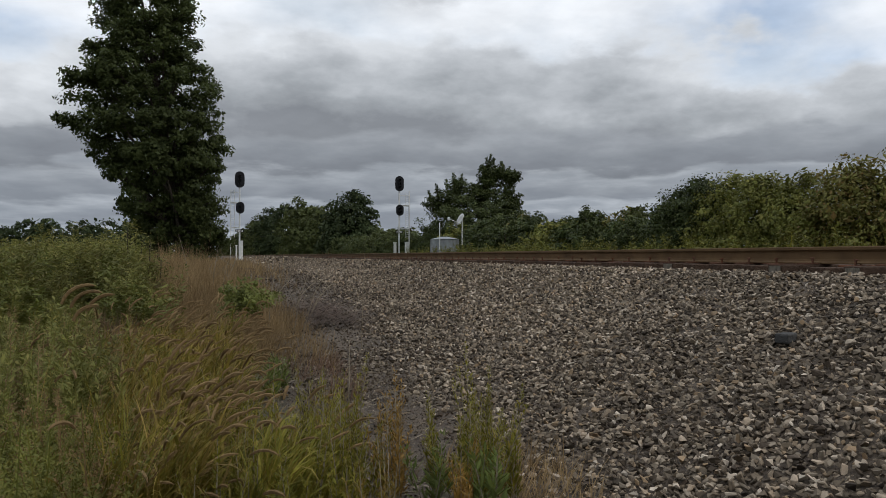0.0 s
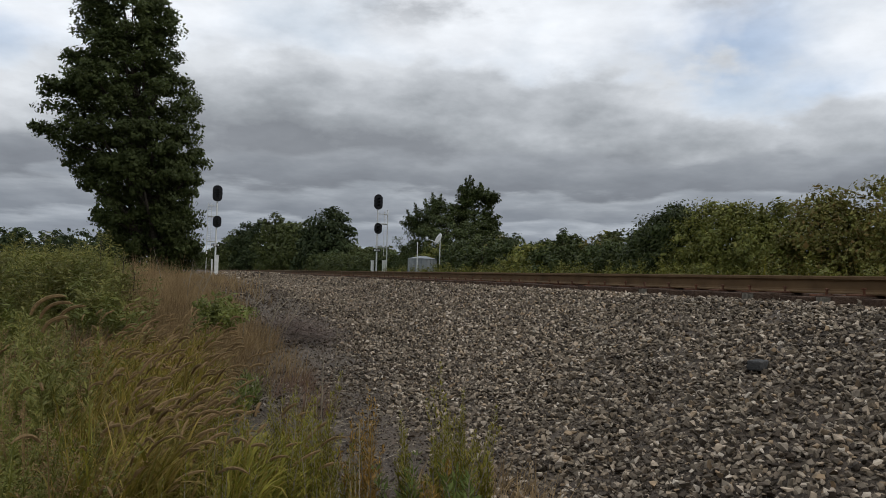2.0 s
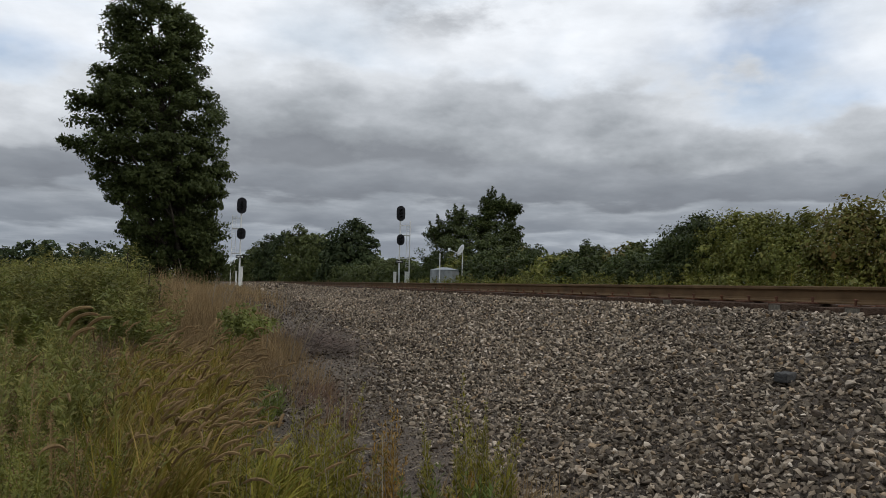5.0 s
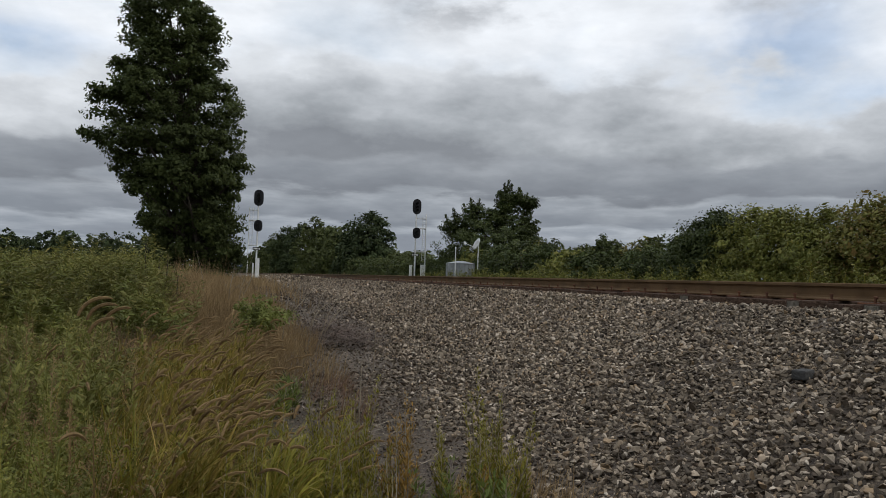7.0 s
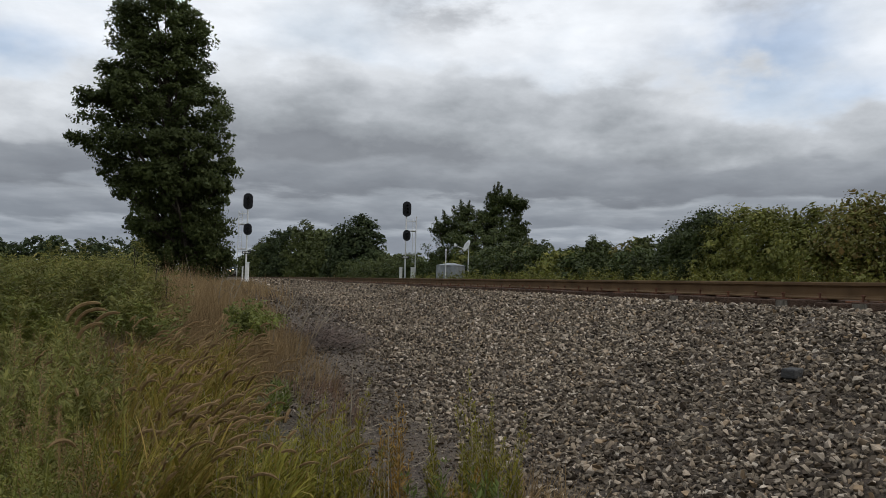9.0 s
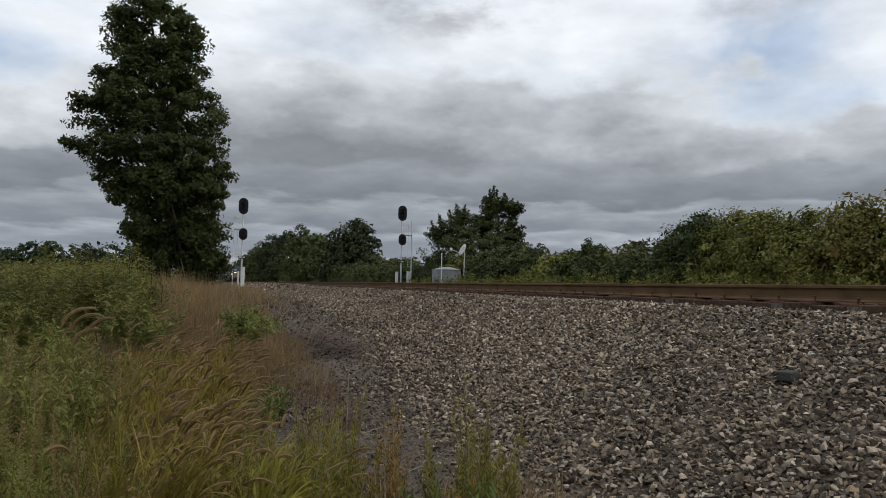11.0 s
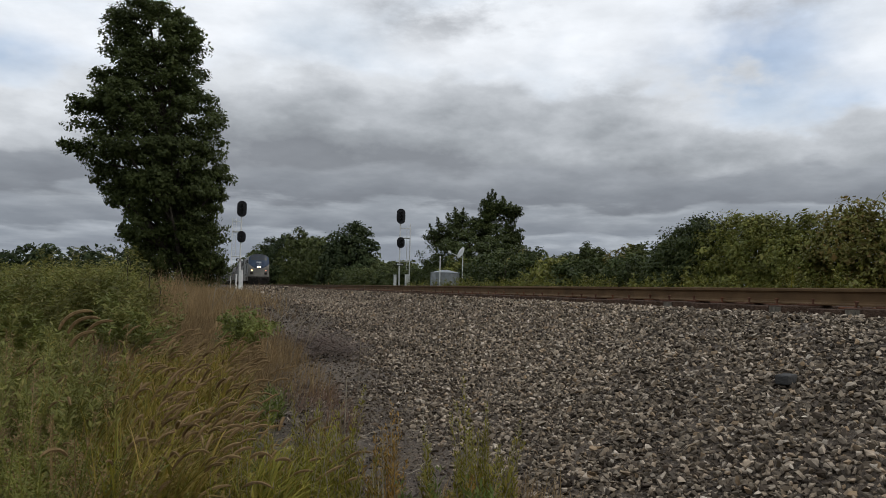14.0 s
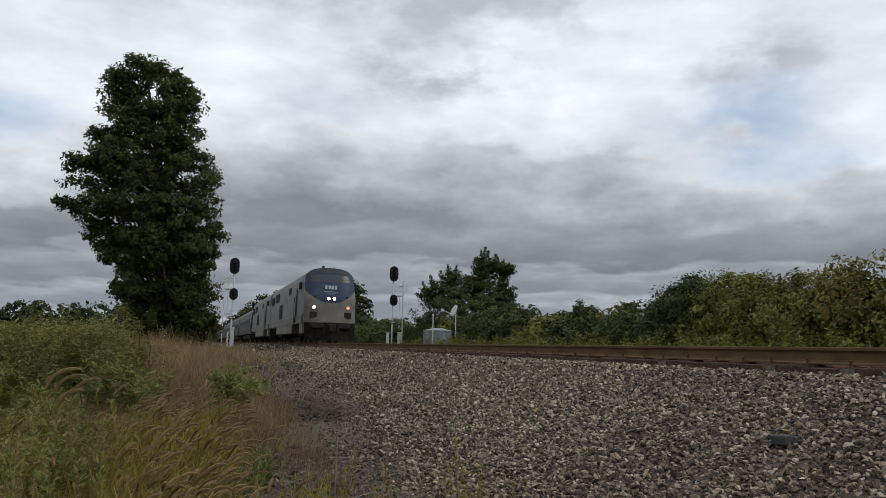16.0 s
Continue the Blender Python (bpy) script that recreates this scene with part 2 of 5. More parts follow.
def mesh_arrays(name, verts, faces, mat, smooth=False):
    """A mesh from arrays: verts (n, 3), faces (m, 3) or (m, 4)."""
    me = bpy.data.meshes.new(name)
    k = faces.shape[1]
    me.vertices.add(len(verts))
    me.vertices.foreach_set("co", verts.astype(np.float32).ravel())
    me.loops.add(faces.size)
    me.loops.foreach_set("vertex_index", faces.astype(np.int32).ravel())
    me.polygons.add(len(faces))
    me.polygons.foreach_set("loop_start", np.arange(0, faces.size, k, dtype=np.int32))
    me.polygons.foreach_set("loop_total", np.full(len(faces), k, dtype=np.int32))
    me.polygons.foreach_set("use_smooth", np.full(len(faces), smooth, dtype=bool))
    me.update(calc_edges=True)
    me.materials.append(mat)
    return me


RNG = np.random.default_rng(7)


def sstep(a, b, v):
    t = np.clip((v - a) / (b - a), 0, 1)
    return t * t * (3 - 2 * t)


TRACK_X, GAUGE_HALF, RAIL_TOP = 7.25, 0.75, 1.40
TIE_TOP = RAIL_TOP - 0.205


def wobble(x, y):
    return (np.sin(x * 1.7 + 0.9 * np.sin(y * 0.8)) * np.cos(y * 1.3 + 0.6 * np.sin(x * 1.1)) + 0.5 * np.sin(x * 3.9 + 1.0) * np.sin(y * 3.1 + 0.4)) / 1.5


def ground_z(x, y):
    """Height of the ground: a low trail beside the bank of ballast, rising along the track."""
    x, y = np.asarray(x, float), np.asarray(y, float)
    base = 0.80 * sstep(4.0, 22.0, y) + 0.06 * wobble(x * 0.7, y * 0.5)
    base = base - 0.35 * sstep(-3, -14, x) * sstep(16, 26, y) + 0.25 * sstep(0.6, -0.6, x) * sstep(8, 13, y) * sstep(19, 15, y)
    base = np.where(x > 8.5, np.maximum(base, 0.85), base)
    bank = TIE_TOP - 0.11 - np.maximum(0, 5.25 - x) * 0.345 - np.maximum(0, x - 9.25) * 0.42
    d = bank - base
    return base + 0.5 * (d + np.sqrt(d * d + 0.012))


# ---------------------------------------------------------------- ground


def graded(stops):
    out = []
    for a, b, s in stops:
        out += list(np.arange(a, b, s))
    return np.array(out)


def build_ground():
    xs = graded([(-3000, -600, 300), (-600, -100, 50), (-100, -20, 8), (-20, -6, 1.0), (-6, 12, 0.18), (12, 30, 1.0), (30, 120, 10), (120, 600, 60), (600, 3001, 300)])
    ys = graded([(-400, -40, 40), (-40, -4, 3), (-4, 0, 0.5), (0, 16, 0.2), (16, 40, 0.6), (40, 120, 3), (120, 600, 30), (600, 4501, 300)])
    gx, gy = np.meshgrid(xs, ys)
    gz = ground_z(gx, gy) + RNG.normal(0, 0.006, gx.shape)
    v = np.stack([gx.ravel(), gy.ravel(), gz.ravel()], 1)
    n, k = len(xs), len(ys)
    i = (np.arange(k - 1)[:, None] * n + np.arange(n - 1)[None]).ravel()
    ob = new("ground", mesh_arrays("ground", v, np.stack([i, i + 1, i + n + 1, i + n], 1), M_GROUND, True))
    tagged(ob, "brown soil trail and weedy field beside a railway bank", "ground", kind="structure")
    return ob


GROUND = build_ground()

# ---------------------------------------------------------------- ballast


def stone_shapes(count, cut, flat, seed, points=13):
    """Broken chips: hulls of uneven points on a rounded block, some corners cut away."""
    rnd, out = random.Random(seed), []
    for k in range(count):
        bm = bmesh.new()
        sx, sy, sz, lean = rnd.uniform(0.8, 1.15), rnd.uniform(0.55, 0.85), flat * rnd.uniform(0.7, 1.2), rnd.gauss(0, 0.2)
        for i in range(points):
            p = Vector((rnd.gauss(0, 1), rnd.gauss(0, 1), rnd.gauss(0, 1))).normalized()
            p = Vector([math.copysign(abs(c) ** 0.62, c) for c in p])
            w = rnd.uniform(0.62, 0.8) if rnd.random() < cut else rnd.uniform(0.84, 0.98)
            p = Vector((p.x * sx, p.y * sy, p.z * sz)) * w * 0.86
            bm.verts.new((p.x + lean * p.z, p.y + lean * 0.6 * p.x, p.z))
        r = bmesh.ops.convex_hull(bm, input=bm.verts)
        bmesh.ops.delete(bm, geom=[g for g in set(r["geom_interior"] + r["geom_unused"]) if isinstance(g, bmesh.types.BMVert)], context="VERTS")
        bmesh.ops.triangulate(bm, faces=bm.faces)
        bm.verts.index_update()
        out.append((np.array([v.co for v in bm.verts]), np.array([[v.index for v in f.verts] for f in bm.faces])))
        bm.free()
    return out


def turn_matrices(n, tilt):
    """Random turns about z, then a tilt of some degrees."""
    a, b, c = RNG.uniform(0, 2 * np.pi, n), RNG.normal(0, tilt, n), RNG.normal(0, tilt, n)
    ca, sa, cb, sb, cc, sc = np.cos(a), np.sin(a), np.cos(b), np.sin(b), np.cos(c), np.sin(c)
    o, l = np.zeros(n), np.ones(n)
    rz = np.array([[ca, -sa, o], [sa, ca, o], [o, o, l]]).transpose(2, 0, 1)
    rx = np.array([[l, o, o], [o, cb, -sb], [o, sb, cb]]).transpose(2, 0, 1)
    ry = np.array([[cc, o, sc], [o, l, o], [-sc, o, cc]]).transpose(2, 0, 1)
    return rx @ ry @ rz


def scatter(shapes, pts, sizes, tilt):
    """All pieces of a scatter as one pair of arrays."""
    pick = RNG.integers(0, len(shapes), len(pts))
    turn = turn_matrices(len(pts), tilt)
    vs, fs, base = [], [], 0
    for k, (sv, sf) in enumerate(shapes):
        sel = np.where(pick == k)[0]
        if not len(sel):
            continue
        v = np.einsum("nij,vj->nvi", turn[sel], sv) * sizes[sel][:, None, None] + pts[sel][:, None, :]
        f = sf[None] + (base + np.arange(len(sel)) * len(sv))[:, None, None]
        vs.append(v.reshape(-1, 3))
        fs.append(f.reshape(-1, 3))
        base += len(sel) * len(sv)
    return np.concatenate(vs), np.concatenate(fs)


CHIPS = stone_shapes(30, 0.3, 0.62, 3, 10)
FAR_CHIPS = stone_shapes(20, 0.2, 0.70, 4, 7)
GRIT = stone_shapes(6, 0.2, 0.6, 5, 6)


def jitter_grid(x0, x1, y0, y1, s):
    gx, gy = np.meshgrid(np.arange(x0, x1, s), np.arange(y0, y1, s))
    gx = gx.ravel() + RNG.uniform(-0.5, 0.5, gx.size) * s
    gy = gy.ravel() + RNG.uniform(-0.5, 0.5, gy.size) * s
    return gx, gy


def build_ballast():
    bed = tagged(new("ballast_bed"), "sloping bank of grey and tan crushed stone", "ballast", kind="structure")
    vs, fs, base = [], [], 0
    single = []
    for y0, y1, s, size in ((-12.0, 2.2, 0.11, 0.06), (2.2, 9.0, 0.0330, 0.0305), (9.0, 15.0, 0.0385, 0.034), (15.0, 24.0, 0.046, 0.038), (24.0, 48.0, 0.072, 0.048), (48.0, 110.0, 0.22, 0.12)):
        gx, gy = jitter_grid(1.2, 6.4, y0, y1, s)
        toe = 2.0 + 0.75 * sstep(6, 15, gy) + 0.22 * wobble(gx * 2, gy * 1.2)
        keep = RNG.uniform(0, 1, len(gx)) < sstep(-0.45, 0.35, gx - toe)
        gx, gy = gx[keep], gy[keep]
        sz = size * np.exp(RNG.normal(0, 0.19, len(gx)))
        gz = ground_z(gx, gy) + RNG.uniform(-0.25, 0.95, len(gx)) * sz + 0.012 * wobble(gx * 4, gy * 4)
        pts = np.stack([gx, gy, gz], 1)
        if y1 == 9.0:
            near = np.where((gx > 2.55) & (gx < 3.2) & (gy > 2.6) & (gy < 3.3) & (sz > 0.0195))[0][:280]
            single = [(pts[i], sz[i]) for i in near]
            rest = np.ones(len(gx), bool)
            rest[near] = False
            pts, sz = pts[rest], sz[rest]
        v, f = scatter(CHIPS if y1 <= 9 else FAR_CHIPS, pts, sz, 0.5)
        vs.append(v)
        fs.append(f + base)
        base += len(v)
    ob = new("stones", mesh_arrays("stones", np.concatenate(vs), np.concatenate(fs), M_STONE))
    ob.parent = bed
    tagged(ob, "angular crushed stones in grey and tan", kind="stuff")
    meshes = [mesh_arrays("stone", v, f, M_STONE_PART) for v, f in CHIPS]
    for k, (p, s) in enumerate(single):
        o = new("stone", meshes[k % len(meshes)])
        o.parent = bed
        o.matrix_basis = pose(*p, random.gauss(0, 20), random.gauss(0, 20), random.uniform(0, 360)) @ Matrix.Diagonal((s, s, s, 1))
    # fine gravel trodden into the trail
    gx, gy = [np.concatenate(c) for c in zip(jitter_grid(0.5, 2.9, 3.2, 9.0, 0.034), jitter_grid(0.8, 3.2, 9.0, 30.0, 0.066))]
    keep = RNG.uniform(0, 1, len(gx)) < 0.95 * sstep(0.4, 1.0, gx + 0.15 * wobble(gx * 3, gy * 2))
    gx, gy = gx[keep], gy[keep]
    sz = (0.0155 + 0.014 * sstep(4, 14, gy)) * np.exp(RNG.normal(0, 0.4, len(gx)))
    v, f = scatter(GRIT, np.stack([gx, gy, ground_z(gx, gy) + 0.2 * sz], 1), sz, 0.4)
    tagged(new("trail_gravel", mesh_arrays("trail_gravel", v, f, M_GRAVEL)), "fine dark gravel trodden into a soil trail", "gravel", kind="stuff")


build_ballast()

# ---------------------------------------------------------------- track

RAIL_FOOT = ((-0.076, 0), (0.076, 0), (0.076, 0.012), (0.018, 0.030), (-0.018, 0.030), (-0.076, 0.012))
RAIL_WEB = ((-0.018, 0.030), (0.018, 0.030), (0.010, 0.050), (0.010, 0.125), (0.020, 0.142), (-0.020, 0.142), (-0.010, 0.125), (-0.010, 0.050))
RAIL_HEAD = ((-0.020, 0.142), (0.020, 0.142), (0.037, 0.150), (0.037, 0.178), (0.030, 0.186), (-0.030, 0.186), (-0.037, 0.178), (-0.037, 0.150))


def build_rail(x, label):
    rail = thing("rail", (x, 0, RAIL_TOP - 0.186), label, "rail", "rails of the track")
    for name, section in (("rail_foot", RAIL_FOOT), ("rail_web", RAIL_WEB), ("rail_head", RAIL_HEAD)):
        bm = bmesh.new()
        ring0 = [bm.verts.new((a, -60, b)) for a, b in section]
        ring1 = [bm.verts.new((a, 1100, b)) for a, b in section]
        n = len(ring0)
        for i in range(n):
            f = bm.faces.new((ring0[i], ring0[(i + 1) % n], ring1[(i + 1) % n], ring1[i]))
            if name == "rail_head" and i == 4:
                f.material_index = 1
        bm.faces.new(ring1)
        bm.faces.new(ring0[::-1])
        bmesh.ops.recalc_face_normals(bm, faces=bm.faces)
        part(name, bm, [M_RAIL, M_RAILTOP], rail)
    return rail


RAILS = [build_rail(TRACK_X - GAUGE_HALF, "long rusty brown steel rail on timber ties"), build_rail(TRACK_X + GAUGE_HALF, "rusty steel rail with worn bright head")]


def build_ties():
    """Timber ties with their plates and spikes, each a little askew."""
    tb = box(-1.30, 1.30, -0.115, 0.115, -0.18, 0.0, 0.012)
    tie_mesh = finish(tb, "timber", M_TIE)
    pb = box(-0.18, 0.18, -0.09, 0.09, 0.0, 0.018, 0.004)
    plate_mesh = finish(pb, "tie_plate", M_IRON)
    sb = bmesh.new()
    add_box(sb, -0.009, 0.009, -0.009, 0.009, -0.02, 0.045)
    add_box(sb, -0.020, 0.020, -0.016, 0.016, 0.045, 0.062, 0.004)
    spike_mesh = finish(sb, "spike", M_IRON)
    eb = box(-0.006, 0.0, -0.085, 0.085, -0.15, -0.015)
    for k in range(8):
        add_box(eb, -0.012, -0.006, -0.08 + k * 0.0215, -0.07 + k * 0.0215, -0.148, -0.018)
    cap_mesh = finish(eb, "end_plate", M_PLATE)
    y, k = -3.81, 0
    while y < 95:
        t = thing("railway_tie", (TRACK_X + random.gauss(0, 0.03), y, TIE_TOP + random.gauss(0, 0.006)), "weathered dark timber railway tie bedded in crushed stone", "railway tie", "ties under the rails", random.gauss(0, 0.7))
        o = new("timber", tie_mesh)
        o.parent = t
        for s in ((-1, 1) if y < 40 else (-1,)):
            p = new("tie_plate", plate_mesh)
            p.parent = t
            p.matrix_basis = pose(s * GAUGE_HALF, 0, 0.001)
            for dx in ((-0.092, 0.092) if y < 14 else (-0.092,)):
                q = new("spike", spike_mesh)
                q.parent = p
                q.matrix_basis = pose(dx, random.choice((-0.05, 0.05)), 0.012 + abs(random.gauss(0, 0.008)), 0, random.gauss(0, 6), 90)
        if k in (18, 20, 24):
            c = new("end_plate", cap_mesh)
            c.parent = t
            c.matrix_basis = pose(-1.301, 0, 0)
            tagged(c, "ribbed grey metal end plate")
        y += 0.535 + random.gauss(0, 0.008)
        k += 1


build_ties()


# ---------------------------------------------------------------- plants: helpers

M_LEAF_OAK = material("oak_leaves", [(0.042, 0.055, 0.020), (0.055, 0.069, 0.022), (0.068, 0.082, 0.026), (0.048, 0.060, 0.021)], 0.55, "island", 0.6, mottle=0.25, mottle_scale=0.35, through_light=0.45)
M_LEAF_HEDGE = material("vine_leaves", [(0.092, 0.104, 0.021), (0.138, 0.142, 0.029), (0.106, 0.116, 0.027), (0.185, 0.170, 0.041), (0.120, 0.124, 0.029)], 0.6, "island", 0.8, mottle=0.3, mottle_scale=0.45, through_light=0.25)
M_LEAF_AUTUMN = material("turning_vine_leaves", [(0.093, 0.100, 0.025), (0.153, 0.133, 0.032), (0.119, 0.119, 0.028), (0.170, 0.109, 0.036)], 0.6, "island", 0.8, mottle=0.3, mottle_scale=0.5, through_light=0.25)
M_LEAF_BUSH = material("bush_leaves", [(0.028, 0.040, 0.013), (0.050, 0.064, 0.019), (0.040, 0.052, 0.016), (0.078, 0.088, 0.027)], 0.6, "island", 0.8, mottle=0.3, mottle_scale=0.4, through_light=0.22)
M_LEAF_FAR = material("far_tree_leaves", [(0.022, 0.033, 0.013), (0.040, 0.054, 0.020), (0.032, 0.043, 0.017), (0.056, 0.068, 0.026)], 0.7, "island", 0.4, mottle=0.25, mottle_scale=0.12, through_light=0.2)
M_BARK = material("grey_brown_bark", [(0.025, 0.020, 0.016), (0.055, 0.045, 0.036), (0.085, 0.072, 0.06)], 0.95, "noise", 14.0, bump=1.0, bump_scale=25.0)
M_GRASS = material("ripe_foxtail_grass", [(0.122, 0.094, 0.015), (0.183, 0.129, 0.021), (0.224, 0.139, 0.035), (0.087, 0.081, 0.013), (0.276, 0.176, 0.057), (0.163, 0.147, 0.016)], 0.6, "island", 3.0, mottle=0.45, mottle_scale=1.5, through_light=0.35)
M_HEADS = material("foxtail_seed_heads", [(0.138, 0.089, 0.040), (0.203, 0.136, 0.064), (0.162, 0.105, 0.050)], 0.8, "island", 60.0, through_light=0.3)
M_BROWN = material("dry_brown_grass", [(0.185, 0.128, 0.062), (0.245, 0.172, 0.088), (0.145, 0.098, 0.050), (0.210, 0.142, 0.070)], 0.8, "island", 2.0, mottle=0.25, mottle_scale=0.8, through_light=0.35)
M_RED = material("reddish_wisps", [(0.11, 0.065, 0.045), (0.15, 0.092, 0.064), (0.12, 0.080, 0.052)], 0.8, "island", 2.0, through_light=0.3)
M_WEED = material("green_weed_leaves", [(0.080, 0.088, 0.019), (0.120, 0.120, 0.024), (0.098, 0.100, 0.023), (0.165, 0.145, 0.032)], 0.6, "island", 2.0, mottle=0.3, mottle_scale=0.9, through_light=0.3)
M_WEED_DARK = material("dark_weed_leaves", [(0.094, 0.098, 0.026), (0.146, 0.142, 0.037), (0.114, 0.116, 0.032), (0.190, 0.162, 0.049)], 0.65, "island", 2.0, mottle=0.45, mottle_scale=1.3, through_light=0.35)
M_VINE = material("dark_vine_leaves", [(0.082, 0.094, 0.021), (0.115, 0.125, 0.028), (0.094, 0.104, 0.025)], 0.6, "island", 2.0, through_light=0.25)
M_FOX_LEAF = material("foxtail_leaves", [(0.100, 0.088, 0.015), (0.165, 0.133, 0.021), (0.205, 0.145, 0.034), (0.120, 0.106, 0.017), (0.250, 0.168, 0.054)], 0.6, "island", 3.0, mottle=0.4, mottle_scale=1.8, through_light=0.35)
M_LEAF_MID = material("olive_tree_leaves", [(0.045, 0.056, 0.018), (0.070, 0.082, 0.025), (0.056, 0.068, 0.021), (0.088, 0.096, 0.032)], 0.7, "island", 0.4, mottle=0.25, mottle_scale=0.12, through_light=0.2)
M_YELLOW = material("yellow_green_weed", [(0.160, 0.145, 0.019), (0.206, 0.178, 0.026), (0.122, 0.127, 0.021), (0.224, 0.160, 0.034)], 0.65, "island", 3.0, through_light=0.3)
M_ORANGE = material("withered_orange_weed", [(0.25, 0.145, 0.032), (0.29, 0.17, 0.042), (0.19, 0.125, 0.030)], 0.7, "island", 3.0, through_light=0.3)
M_FRESH = material("fresh_green_weed", [(0.085, 0.110, 0.028), (0.12, 0.145, 0.036), (0.10, 0.125, 0.034)], 0.65, "island", 3.0, through_light=0.3)
M_STALK = material("dry_plant_stalks", [(0.10, 0.080, 0.050), (0.16, 0.13, 0.09), (0.22, 0.19, 0.14)], 0.85, "island", 5.0)
M_BRUSH = material("weathered_brush", [(0.040, 0.029, 0.023), (0.082, 0.058, 0.046), (0.12, 0.088, 0.070)], 0.9, "island", 5.0)
M_TWIG = material("dead_dark_stalks", [(0.022, 0.018, 0.014), (0.045, 0.036, 0.028)], 0.9, "island", 5.0)


def unit(v):
    return v / np.maximum(np.linalg.norm(v, axis=-1, keepdims=True), 1e-9)


def leaf_quads(at, facing, along, length, width):
    """Leaf-shaped quads: centre, the way it faces, the way it points, length and width of each."""
    along = unit(along - facing * np.sum(along * facing, 1, keepdims=True))
    side = np.cross(facing, along)
    L, W = length[:, None], width[:, None]
    v = np.stack([at - along * L * 0.5, at + side * W * 0.5 + along * L * 0.06 - facing * W * 0.12, at + along * L * 0.5, at - side * W * 0.5 + along * L * 0.06 - facing * W * 0.12], 1)
    f = np.arange(len(at) * 4).reshape(-1, 4)
    return v.reshape(-1, 3), f


def rand_dirs(n):
    return unit(RNG.normal(0, 1, (n, 3)))


def join_arrays(pairs):
    vs, fs, base = [], [], 0
    for v, f in pairs:
        vs.append(v)
        fs.append(f + base)
        base += len(v)
    return np.concatenate(vs), np.concatenate(fs)


def clumps_to_leaves(centres, radius, per, size, out_from, aspect=0.6, flat=0.75, spray=0.0):
    """A tuft of leaves round each centre, facing more or less outwards and up."""
    n = len(centres) * per
    c = np.repeat(centres, per, 0)
    r = np.repeat(radius, per)
    off = rand_dirs(n) * (RNG.uniform(0, 1, (n, 1)) ** 0.45)
    off[:, 2] *= flat
    if spray:
        # drawn out sideways, away from the trunk, like the tips of limbs
        w = c - out_from
        w[:, 2] = 0.12 * np.linalg.norm(w[:, :2], axis=1)
        w = unit(w)
        off = off * 0.85 + w * (np.sum(off * w, 1, keepdims=True) * spray)
    p = c + off * r[:, None]
    face = unit(unit(p - out_from) * 0.6 + unit(off) * 0.4 + np.array([0, 0, 0.35]) + RNG.normal(0, 0.55, (n, 3)))
    along = RNG.normal(0, 1, (n, 3)) + np.array([0, 0, -0.4])
    ln = size * np.exp(RNG.normal(0, 0.3, n))
    return leaf_quads(p, face, along, ln, ln * aspect)


def profile_crown(profile, clumps, tuft, per, size, depth=1.0, skin=0.5, lump=0.18, seed=0.0, spray=0.0):
    """A crown whose outline follows (height, left, right) rows, built of leaf tufts, denser at the skin."""
    pz = np.array([p[0] for p in profile], float)
    area = np.array([p[2] - p[1] for p in profile], float)
    cz = RNG.uniform(pz[0], pz[-1], clumps * 4)
    keep = RNG.uniform(0, 1, len(cz)) < np.interp(cz, pz, area) / area.max()
    cz = cz[keep][:clumps]
    lo, hi = np.interp(cz, pz, [p[1] for p in profile]), np.interp(cz, pz, [p[2] for p in profile])
    a = RNG.uniform(0, 2 * np.pi, len(cz))
    r = RNG.uniform(0, 1, len(cz)) ** skin
    r = r * (1 + lump * np.sin(a * 3 + cz * 1.9 + seed) * np.sin(cz * 2.7 + a + seed))
    half = (hi - lo) / 2
    c = np.stack([(lo + hi) / 2 + half * r * np.cos(a), half * depth * r * np.sin(a), cz], 1)
    rad = tuft * np.minimum(np.exp(RNG.normal(0, 0.25, len(cz))), 1.3)
    mid = np.array([(lo.mean() + hi.mean()) / 2, 0, pz[0] * 0.6 + pz[-1] * 0.4])
    return clumps_to_leaves(c, rad, per, size, mid, spray=spray), c


def limbs(bm, base, top, r0, targets, seed=0):
    """A tapered, slightly crooked trunk, and limbs from it to some of the tufts."""
    rnd = random.Random(seed)
    pts, n = [], 7
    for k in range(n + 1):
        t = k / n
        pts.append(Vector(base).lerp(Vector(top), t) + Vector((rnd.gauss(0, 0.1), rnd.gauss(0, 0.1), 0)) * (t * (1 - t) * 4))
    add_rod(bm, pts[0] - Vector((0, 0, 0.25)), pts[0] + Vector((0, 0, 0.35)), r0 * 1.35, r0, 10)
    for k in range(n):
        add_rod(bm, pts[k], pts[k + 1], r0 * (1 - 0.85 * k / n), r0 * (1 - 0.85 * (k + 1) / n), 8)
    for g in targets:
        g = Vector(g)
        k = max(0, min(n - 1, int(n * (g.z - base[2]) / max(0.1, top[2] - base[2])) - rnd.choice((1, 1, 2))))
        a = pts[k].lerp(pts[k + 1], rnd.random())
        m = a.lerp(g, 0.55) + Vector((0, 0, (g - a).length * 0.06))
        r = r0 * (1 - 0.85 * k / n) * 0.42
        add_rod(bm, a, m, r, r * 0.6, 6, False)
        add_rod(bm, m, g, r * 0.6, r * 0.15, 5, False)


